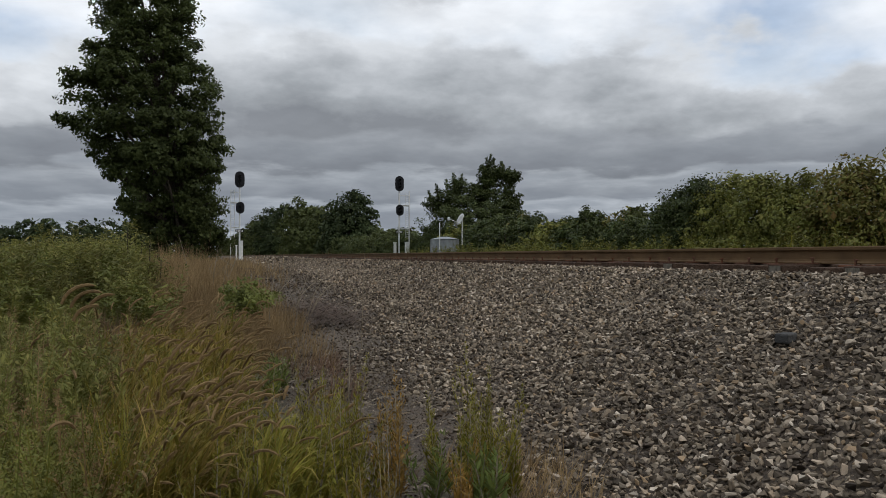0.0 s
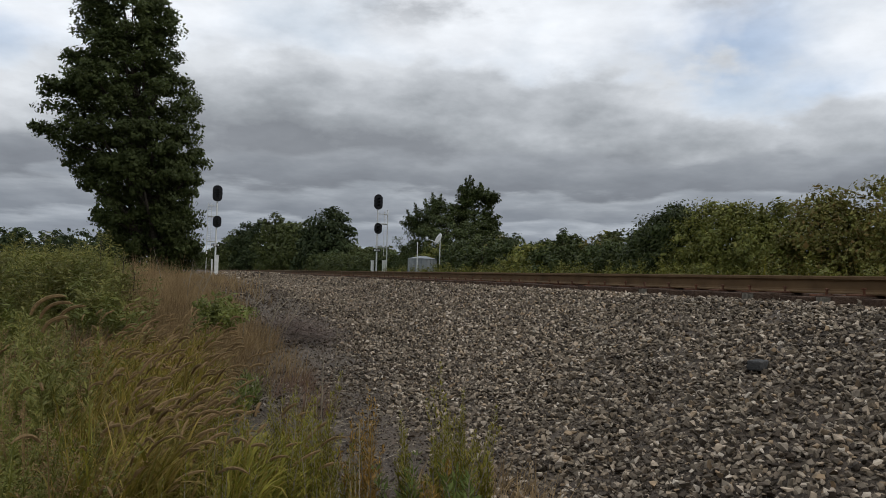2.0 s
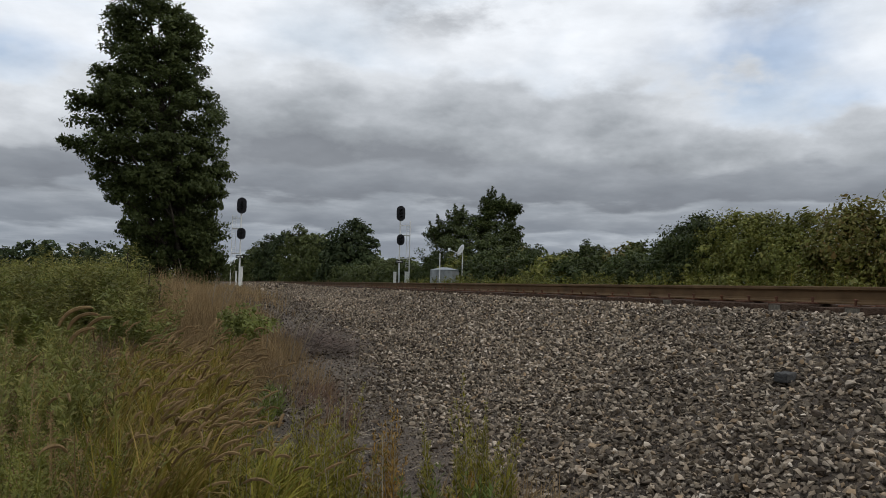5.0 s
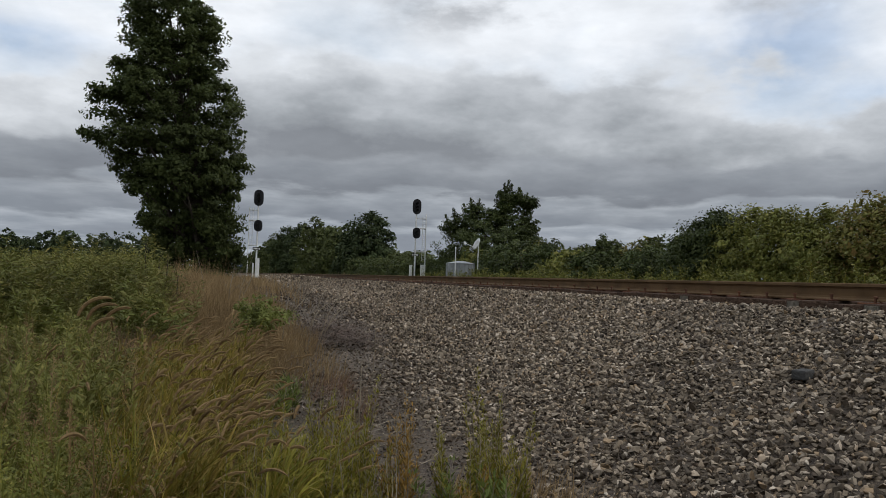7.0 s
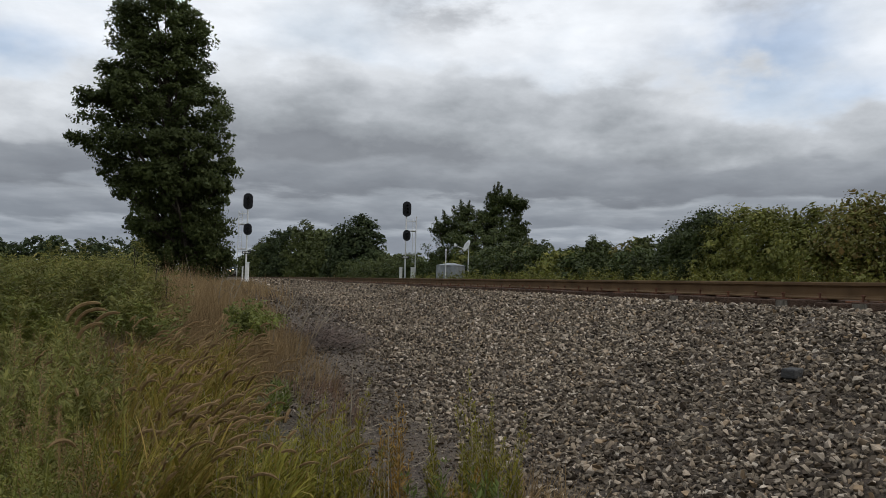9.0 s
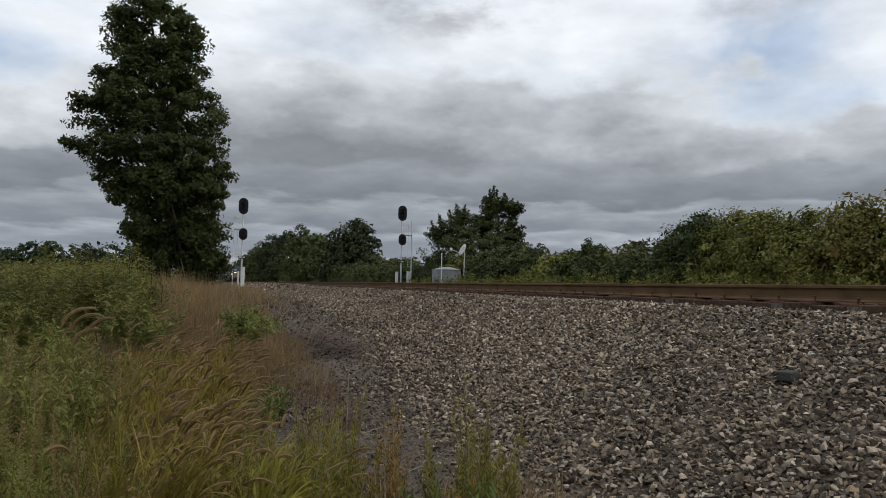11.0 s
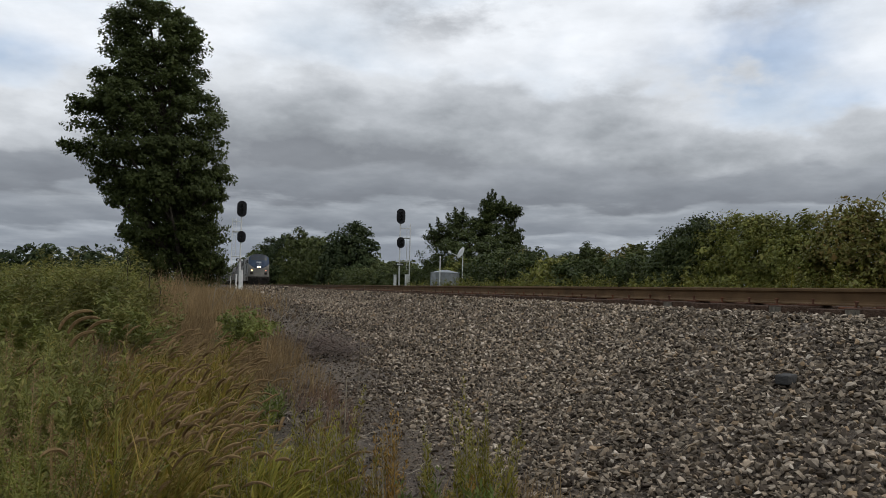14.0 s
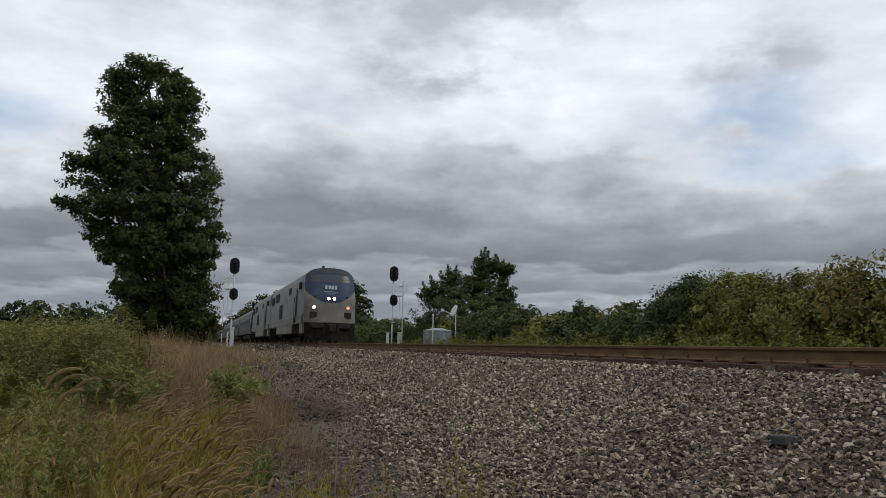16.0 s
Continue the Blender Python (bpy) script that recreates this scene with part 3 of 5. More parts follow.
def plant_tree(name, at, profile, clumps, tuft, per, size, mat, r0, label, category, group="", depth=1.0, twigs=40, skin=0.5, lump=0.18, seed=1, trunk_top=0.85, spray=0.0):
    x, y = at
    z = float(ground_z(x, y))
    t = thing(name, (x, y, z), label, category, group)
    (v, f), c = profile_crown(profile, clumps, tuft, per, size, depth, skin, lump, seed, spray)
    cr = new("crown", mesh_arrays("crown", v, f, mat))
    cr.parent = t
    bm = bmesh.new()
    top = profile[-1][0] * trunk_top
    sel = c[RNG.choice(len(c), min(twigs, len(c)), replace=False)]
    limbs(bm, (0, 0, 0), ((profile[-1][1] + profile[-1][2]) / 2, 0, top), r0, [tuple(p) for p in sel if p[2] > profile[0][0] * 0.7], seed)
    part("trunk", bm, M_BARK, t)
    return t


def dome(height, half, low=0.0, lean=0.0):
    rows = []
    for s in (0.0, 0.15, 0.35, 0.55, 0.75, 0.9, 1.0):
        w = half * (1.0 - 0.1 * (1 - s)) * math.sqrt(max(0.02, 1 - max(0, s - 0.15) ** 2 / 0.74))
        rows.append((low + (height - low) * s, -w + lean * s, w + lean * s))
    return rows


# ---------------------------------------------------------------- the oak

OAK = [(0.3, -2.1, 1.5), (1.0, -2.4, 1.75), (1.7, -2.7, 1.95), (2.5, -3.0, 1.95), (3.4, -3.5, 1.85), (4.1, -3.3, 1.9), (4.8, -4.0, 1.85), (5.4, -4.6, 1.85), (6.5, -5.15, 1.95), (6.9, -5.2, 1.75), (7.3, -5.9, 1.65), (7.5, -6.5, 1.6), (7.8, -4.9, 1.55), (8.1, -4.7, 1.5),
       (8.5, -5.85, 1.5), (9.3, -5.85, 1.65), (10.0, -5.6, 1.6), (10.5, -5.2, 1.15), (11.6, -4.5, 0.8), (12.5, -4.5, 0.6), (13.5, -4.45, 0.25), (14.2, -4.35, 0.0), (14.7, -4.1, -0.3), (15.3, -3.6, -0.8)]
plant_tree("oak_tree", (-1.0, 43.0), OAK, 950, 0.52, 112, 0.17, M_LEAF_OAK, 0.36, "tall dense dark green oak tree beside the railway", "tree", depth=0.75, twigs=130, skin=0.36, lump=0.10, spray=0.25, trunk_top=0.9)

# ---------------------------------------------------------------- trees and bushes beyond the track


def bushes():
    rnd = random.Random(11)
    # tall vine-covered hedge
    hedge = [(21.0, 13.0, 3.6, 2.2), (20.6, 15.6, 3.8, 2.2), (21.0, 18.0, 3.8, 2.3), (20.6, 20.2, 3.55, 2.1), (21.0, 22.4, 3.4, 2.2), (20.7, 24.6, 3.5, 2.1), (21.0, 26.8, 3.75, 2.2), (20.8, 28.8, 3.8, 2.0), (20.8, 30.5, 3.45, 1.4), (20.9, 31.7, 2.85, 1.0)]
    for k, (x, y, h, w) in enumerate(hedge):
        mat = M_LEAF_AUTUMN if k in (2, 3, 1) else M_LEAF_HEDGE if k < 7 else M_LEAF_BUSH
        plant_tree("bush", (x, y), dome(h, w), 200, 0.47, 70, 0.128, mat, 0.10, "tall bush overgrown with green and yellowing vines" if mat is not M_LEAF_BUSH else "dark green bush at the end of a vine-covered hedge", "bush", "vine-covered hedge", skin=0.4, lump=0.16, seed=k, twigs=10)
    # low bushes along the far side
    plant_tree("bush", (20.4, 34.4), dome(2.3, 1.5), 130, 0.40, 34, 0.15, M_LEAF_BUSH, 0.06, "low dense green bush beside a vine-covered hedge", "bush", "low bushes behind the railway", skin=0.3, seed=29, twigs=6)
    y = 36.5
    k = 0
    while y < 108:
        h, w = rnd.uniform(2.0, 2.7) + (0.8 if 46 < y < 62 else 0) + max(0, y - 60) * 0.012, rnd.uniform(1.6, 2.3)
        plant_tree("bush", (rnd.uniform(19.5, 22.5) - max(0, y - 70) * 0.03, y), dome(h, w), 120, 0.42, 26, 0.165 + y * 0.001, M_LEAF_BUSH if y > 66 else rnd.choice((M_LEAF_BUSH, M_LEAF_BUSH, M_LEAF_HEDGE, M_LEAF_BUSH)), 0.06, "low dense green bush behind the railway", "bush", "low bushes behind the railway", skin=0.3, seed=k + 30, twigs=6)
        y += w * 1.25
        k += 1
    # a second row behind closes the gaps
    y, k = 39.5, 0
    while y < 72:
        w = rnd.uniform(1.8, 2.4)
        plant_tree("bush", (rnd.uniform(23.5, 25.5), y), dome(rnd.uniform(2.7, 3.3) + max(0, y - 46) * 0.03, w), 110, 0.44, 26, 0.19 + y * 0.001, M_LEAF_AUTUMN if k % 3 == 1 else M_LEAF_MID, 0.06, "low olive-green bush in a thicket behind the railway", "bush", "low bushes behind the railway", skin=0.35, seed=k + 130, twigs=6)
        y += w * 1.1
        k += 1
    # a sapling that stands out of the low bushes
    plant_tree("sapling", (20.0, 38.0), [(0.5, -0.5, 0.5), (1.6, -0.8, 0.8), (2.5, -0.6, 0.5), (3.1, -0.15, 0.15)], 70, 0.25, 26, 0.16, M_LEAF_BUSH, 0.05, "slender green sapling among low bushes", "sapling", seed=5)
    # the big loose bush behind the cabinet
    big = [(0.2, -4.4, 4.5), (1.5, -4.9, 4.9), (3.0, -5.0, 5.0), (4.2, -4.6, 4.6), (5.0, -3.9, 4.0), (5.8, -2.6, 2.2)]
    t = plant_tree("large_bush", (23.1, 66.0), big, 400, 0.55, 80, 0.18, M_LEAF_BUSH, 0.22, "large loose dark green bush with upright shoots", "bush", skin=0.4, lump=0.25, spray=0.5, seed=9, twigs=60, trunk_top=0.8)
    lobes = ((-2.9, 5.2, 1.5, 1.2), (-1.2, 6.5, 1.2, 1.1), (0.4, 6.0, 1.4, 1.0), (3.2, 6.0, 1.5, 1.4), (4.0, 5.2, 1.1, 1.1), (4.4, 3.4, 1.2, 1.4), (2.2, 4.2, 1.6, 1.4), (1.4, 6.6, 0.9, 1.2), (1.5, 7.7, 0.7, 1.1), (2.6, 8.0, 1.1, 0.55), (3.9, 7.8, 0.8, 0.5))
    c = np.concatenate([np.array([cx, 0, cz]) + rand_dirs(44) * (RNG.uniform(0.1, 1, (44, 1)) ** 0.5) * np.array([rx, 1.0, rz]) for cx, cz, rx, rz in lobes])
    lob = new("side_crown", mesh_arrays("side_crown", *clumps_to_leaves(c, np.full(len(c), 0.42), 60, 0.17, np.array([0.4, 0, 3.5]), spray=0.4), M_LEAF_BUSH))
    lob.parent = t
    pairs, bm = [], bmesh.new()
    for sx, sz, lean in ((1.3, 8.6, -0.3), (1.8, 8.9, 0.1), (2.3, 8.7, 0.4), (0.9, 7.9, -0.5), (2.9, 8.3, 0.6), (3.5, 8.2, 0.8), (4.2, 8.0, 1.1), (4.6, 7.4, 1.3), (-1.6, 7.2, -0.3), (-0.8, 7.1, 0.2), (-2.6, 6.4, -0.5), (-3.6, 6.0, -0.6), (-4.3, 5.4, -0.8), (4.6, 5.9, 1.1), (4.9, 5.0, 1.3)):
        a, b = Vector((sx - lean * 1.2, 0, sz - 1.4)), Vector((sx, rnd.uniform(-1, 1), sz + 0.8))
        add_rod(bm, a, b, 0.05, 0.012, 5, False)
        n = 210
        s = RNG.uniform(0.1, 1, n)
        p = np.array(a)[None] + (np.array(b) - np.array(a))[None] * s[:, None] + RNG.normal(0, 0.24, (n, 3)) * (1.2 - s)[:, None]
        ln = 0.20 * np.exp(RNG.normal(0, 0.25, n))
        pairs.append(leaf_quads(p, rand_dirs(n), RNG.normal(0, 0.5, (n, 3)) + np.array([lean, 0, 1.0]), ln, ln * 0.45))
    o = new("shoot_foliage", mesh_arrays("shoot_foliage", *join_arrays(pairs), M_LEAF_BUSH))
    o.parent = t
    tagged(part("branchwork", bm, M_BARK, t), "thin bare upright branches", kind="stuff")
    # trees along the far line
    rows = ((19.2, 112, 9.8, 4.6), (24.0, 118, 5.2, 4.0), (26.5, 108, 4.2, 4.0), (18.2, 130, 8.6, 4.2), (18.6, 146, 9.6, 5.0), (18.4, 166, 12.6, 5.0), (17.2, 188, 12.4, 5.5), (16.8, 215, 13.4, 5.5), (16.6, 250, 13.4, 5.5), (16.4, 295, 13.0, 6), (16.2, 350, 12.6, 6), (16, 420, 12, 7), (16, 520, 12, 8), (15, 650, 12, 9))
    for k, (x, y, h, w) in enumerate(rows):
        plant_tree("tree", (x + 0.6, y), dome(h, w, 0.4, rnd.uniform(-0.8, 0.8)), (360 if k == 0 else 230), 0.85 + y * 0.001, 28, 0.32 + y * 0.0013, M_LEAF_FAR if k in (0, 6, 7) else M_LEAF_MID, 0.22, "dark green broadleaf tree in a line along the railway", "tree", "trees along the railway", skin=0.45, lump=0.25, seed=k + 60, twigs=16)
    for k in range(7):
        plant_tree("bush", (19.0 + rnd.uniform(-1, 1), 78 + k * 5.0), dome(rnd.uniform(2.2, 3.4), rnd.uniform(2.2, 2.8)), 120, 0.5, 30, 0.25, M_LEAF_MID, 0.08, "rounded green bush below taller trees", "bush", "low bushes behind the railway", skin=0.3, seed=k + 90, twigs=6)


bushes()


def far_woods():
    """The wooded skyline across the field."""
    pairs = []
    for k in range(36):
        x = -165 + k * 4.1 + random.uniform(-2, 2)
        y, h = 350 + random.uniform(-15, 15), random.uniform(13.0, 16.0)
        (v, f), _ = profile_crown(dome(h, 7.0, 0.2), 60, 2.0, 15, 1.5, 1.0, 0.4, 0.2, k)
        pairs.append((v + np.array([x, y, 0.4]), f))
    tagged(new("far_woods", mesh_arrays("far_woods", *join_arrays(pairs), M_LEAF_FAR)), "dark wooded skyline beyond a field", "woods", kind="stuff")


far_woods()

# ---------------------------------------------------------------- grass and weeds


def blades(at, height, width, azim, lean, bend, seg=4):
    """Tapered, bending blades. lean and bend in radians from upright; azim is the way they lean."""
    n = len(at)
    hx, hy = np.cos(azim), np.sin(azim)
    tw = RNG.uniform(-0.9, 0.9, n)
    sx, sy = -np.sin(azim + tw), np.cos(azim + tw)
    p = at.copy()
    vs = []
    for k in range(seg + 1):
        t = k / seg
        w = width * (1 - t ** 1.6) * 0.5 + 0.0006
        s = np.stack([sx * w, sy * w, np.zeros(n)], 1)
        vs += [p - s, p + s]
        a = lean + bend * (t + 0.5 / seg) ** 1.5
        st = height / seg
        p = p + np.stack([hx * np.sin(a) * st, hy * np.sin(a) * st, np.cos(a) * st], 1)
    v = np.stack(vs, 1)
    q = np.array([[2 * k, 2 * k + 1, 2 * k + 3, 2 * k + 2] for k in range(seg)])
    f = q[None] + (np.arange(n) * (2 * seg + 2))[:, None, None]
    return v.reshape(-1, 3), f.reshape(-1, 4), p


def seed_heads(at, length, radius, azim, start, bend, seg=6, sides=5):
    """Arching, tapered, bristly heads on the stems' ends."""
    n = len(at)
    hx, hy = np.cos(azim), np.sin(azim)
    p, rings = at.copy(), []
    for k in range(seg + 1):
        t = k / seg
        a = start + bend * t
        d = np.stack([hx * np.sin(a), hy * np.sin(a), np.cos(a)], 1)
        s1 = np.stack([-hy, hx, np.zeros(n)], 1)
        s2 = np.cross(d, s1)
        r = radius * (0.35 + 0.65 * math.sin(math.pi * min(1, 0.12 + 0.88 * t * 0.95)) ** 0.6) * (1.0 if k < seg else 0.25)
        ring = [p + s1 * (r[:, None] * math.cos(2 * math.pi * j / sides)) + s2 * (r[:, None] * math.sin(2 * math.pi * j / sides)) for j in range(sides)]
        rings.append(np.stack(ring, 1))
        p = p + d * (length / seg)[:, None]
    v = np.stack(rings, 1).reshape(n, -1, 3)
    q = np.array([[k * sides + j, k * sides + (j + 1) % sides, (k + 1) * sides + (j + 1) % sides, (k + 1) * sides + j] for k in range(seg) for j in range(sides)])
    f = q[None] + (np.arange(n) * sides * (seg + 1))[:, None, None]
    tube = (v.reshape(-1, 3), f.reshape(-1, 4))
    # bristles
    m = 46
    i = np.repeat(np.arange(n), m)
    t = RNG.uniform(0.02, 0.98, n * m)
    c = np.stack(rings, 1).mean(2)
    k = np.minimum((t * seg).astype(int), seg - 1)
    u = (t * seg - k)[:, None]
    q0 = c[i, k] * (1 - u) + c[i, k + 1] * u
    d = unit(c[i, k + 1] - c[i, k])
    out = unit(RNG.normal(0, 1, (n * m, 3)))
    way = unit(out + d * 0.7)
    L = radius[i] * RNG.uniform(1.3, 2.4, n * m)
    bristle = leaf_quads(q0 + way * (L * 0.5)[:, None], unit(np.cross(way, out) + 1e-6), way, L, np.full(n * m, 0.0016))
    return join_arrays([tube, bristle])


def spread(n, x0, x1, y0, y1, power=1.0):
    y = y0 + (y1 - y0) * RNG.uniform(0, 1, n) ** power
    return RNG.uniform(x0, x1, n), y


def verge(y):
    """The uneven edge of the growth along the trail."""
    return 0.62 + 0.20 * np.sin(y * 1.3 + 0.6) + 0.12 * np.sin(y * 3.1) + 0.40 * sstep(6.0, 10, y)


def stuff(name, arrays, mat, label, category):
    return tagged(new(name, mesh_arrays(name, *arrays, mat)), label, category, kind="stuff")


def grass_zone(n, x0, x1, y0, y1, h, w, mat, name, label, azim=0.3, azim_s=0.9, lean=0.18, bend=0.7, power=1.0, clump=0.0, edge=True, seg=4):
    x, y = spread(n, x0, x1, y0, y1, power)
    if edge:
        k = x < verge(y) - RNG.uniform(0, 0.35, n)
        x, y = x[k], y[k]
    if clump:
        k = RNG.uniform(0, 1, len(x)) < sstep(-clump, clump, wobble(x * 2.1 + 3, y * 1.7) + 0.2)
        x, y = x[k], y[k]
    m = len(x)
    at = np.stack([x, y, ground_z(x, y) - 0.02], 1)
    v, f, tip = blades(at, h * np.exp(RNG.normal(0, 0.22, m)), w * np.exp(RNG.normal(0, 0.3, m)), RNG.normal(azim, azim_s, m), np.abs(RNG.normal(lean, 0.14, m)), RNG.normal(bend, 0.45, m), seg)
    stuff(name, (v, f), mat, label, "grass")


def tussocks(count, x0, x1, y0, y1, per, h, w, mat, name, label, azim=0.25, power=1.0, keep=None):
    """Tufts of blades that fan out from common roots."""
    x, y = spread(count, x0, x1, y0, y1, power)
    k = (x < verge(y) - 0.05) & (wobble(x * 1.5 + 0.7, y * 1.25) > RNG.uniform(-0.75, 0.05, len(x)))
    x, y = x[k], y[k]
    n = len(x) * per
    i = np.repeat(np.arange(len(x)), per)
    tall = (h * np.exp(RNG.normal(0, 0.16, len(x))))[i] * RNG.uniform(0.55, 1.12, n)
    px, py = x[i] + RNG.normal(0, 0.035, n), y[i] + RNG.normal(0, 0.035, n)
    az = (azim + RNG.normal(0, 0.5, len(x)))[i] + RNG.normal(0, 1.1, n)
    v, f, tip = blades(np.stack([px, py, ground_z(px, py) - 0.02], 1), tall, w * np.exp(RNG.normal(0, 0.35, n)), az, np.abs(RNG.normal(0.22, 0.16, n)), np.abs(RNG.normal(0.75, 0.45, n)))
    stuff(name, (v, f), mat, label, "grass")


def leafy_stalks(x, y, h, leaves, size, mat, name, label, aspect=0.3, taper=0.8, rise=0.5, spreadout=0.10, lean=0.12, sub=0):
    """Upright stalks set with narrow leaves; the leaves get smaller upwards."""
    n = len(x)
    base = np.stack([x, y, ground_z(x, y) - 0.02], 1)
    hh = h * np.clip(np.exp(RNG.normal(0, 0.18, n)), 0.6, 1.3)
    d = unit(np.stack([RNG.normal(0.05, lean, n), RNG.normal(0, lean, n), np.ones(n)], 1))
    tip = base + d * hh[:, None]
    side = np.stack([np.ones(n), np.zeros(n), np.zeros(n)], 1) * 0.004
    sv = np.stack([base - side, base + side, tip + side * 0.4, tip - side * 0.4], 1).reshape(-1, 3)
    stalk = (sv, np.arange(n * 4).reshape(-1, 4))
    i = np.repeat(np.arange(n), leaves)
    t = RNG.uniform(0.12, 1.0, n * leaves) ** 0.8
    a = RNG.uniform(0, 2 * np.pi, n * leaves)
    out = np.stack([np.cos(a), np.sin(a), np.full(len(a), rise)], 1)
    L = size * (1 - taper * t * 0.7) * np.exp(RNG.normal(0, 0.25, len(t)))
    p = base[i] + d[i] * (hh[i] * t)[:, None] + unit(out) * (L * 0.5 + spreadout * RNG.uniform(0, 1, len(t)) * (1.05 - t))[:, None]
    face = unit(np.stack([-np.cos(a) * rise, -np.sin(a) * rise, np.ones(len(a))], 1) + RNG.normal(0, 0.35, (len(a), 3)))
    lv = leaf_quads(p, face, out, L, L * aspect)
    stuff(name, join_arrays([stalk, lv]), mat, label, "weeds")


def sector(n, a0, a1, y0, y1, power=1.0):
    """Places in a wedge of ground: bearings in degrees east of the y axis, and a stretch of y."""
    y = y0 + (y1 - y0) * RNG.uniform(0, 1, n) ** power
    return y * np.tan(np.radians(RNG.uniform(a0, a1, n))), y


def foxtails(clumps, per, a0, a1, y0, y1, h, headed, name, label, leaf_mat, wind=0.0, power=1.0):
    """Clumps of foxtail: leaning stems, arching leaves set along them, nodding heads on a share of the stems."""
    cx, cy = sector(clumps, a0, a1, y0, y1, power)
    tall, way = h * np.exp(RNG.normal(0, 0.13, clumps)), RNG.normal(wind, 0.45, clumps)
    i = np.repeat(np.arange(clumps), per)
    n = len(i)
    x, y = cx[i] + RNG.normal(0, 0.055, n), cy[i] + RNG.normal(0, 0.055, n)
    at = np.stack([x, y, ground_z(x, y) - 0.02], 1)
    hh = tall[i] * RNG.uniform(0.72, 1.1, n)
    az = way[i] + RNG.normal(0, 0.55, n)
    lean, bend = np.abs(RNG.normal(0.16, 0.10, n)), RNG.normal(0.62, 0.22, n)
    v, f, tip = blades(at, hh, np.full(n, 0.0042), az, lean, bend, 5)
    stuff(name + "_stems", (v, f), M_GRASS, "slender leaning " + label + " stems", "grass")
    k = np.where(RNG.uniform(0, 1, n) < headed)[0]
    m = len(k)
    if m:
        stuff(name + "_heads", seed_heads(tip[k], np.clip(RNG.normal(0.112, 0.028, m), 0.06, 0.2), np.clip(RNG.normal(0.0074, 0.0012, m), 0.005, 0.011), az[k], np.clip((lean + bend)[k], 0.6, 1.3), np.clip(RNG.normal(1.05, 0.4, m), 0.4, 1.9)), M_HEADS, "nodding tan foxtail seed heads", "grass")
    j = np.repeat(np.arange(n), 6)
    t = RNG.uniform(0.02, 0.72, len(j))
    a = lean[j] + 0.45 * bend[j] * t
    base = at[j] + (hh[j] * t)[:, None] * np.stack([np.cos(az[j]) * np.sin(a), np.sin(az[j]) * np.sin(a), np.cos(a)], 1)
    laz = way[i][j] + RNG.normal(0, 1.25, len(j))
    v, f, _ = blades(base, RNG.uniform(0.16, 0.40, len(j)), 0.0100 * np.exp(RNG.normal(0, 0.3, len(j))), laz, np.abs(RNG.normal(0.45, 0.22, len(j))), np.abs(RNG.normal(1.25, 0.5, len(j))), 4)
    stuff(name + "_leaves", (v, f), leaf_mat, "arching narrow " + label + " leaves", "grass")


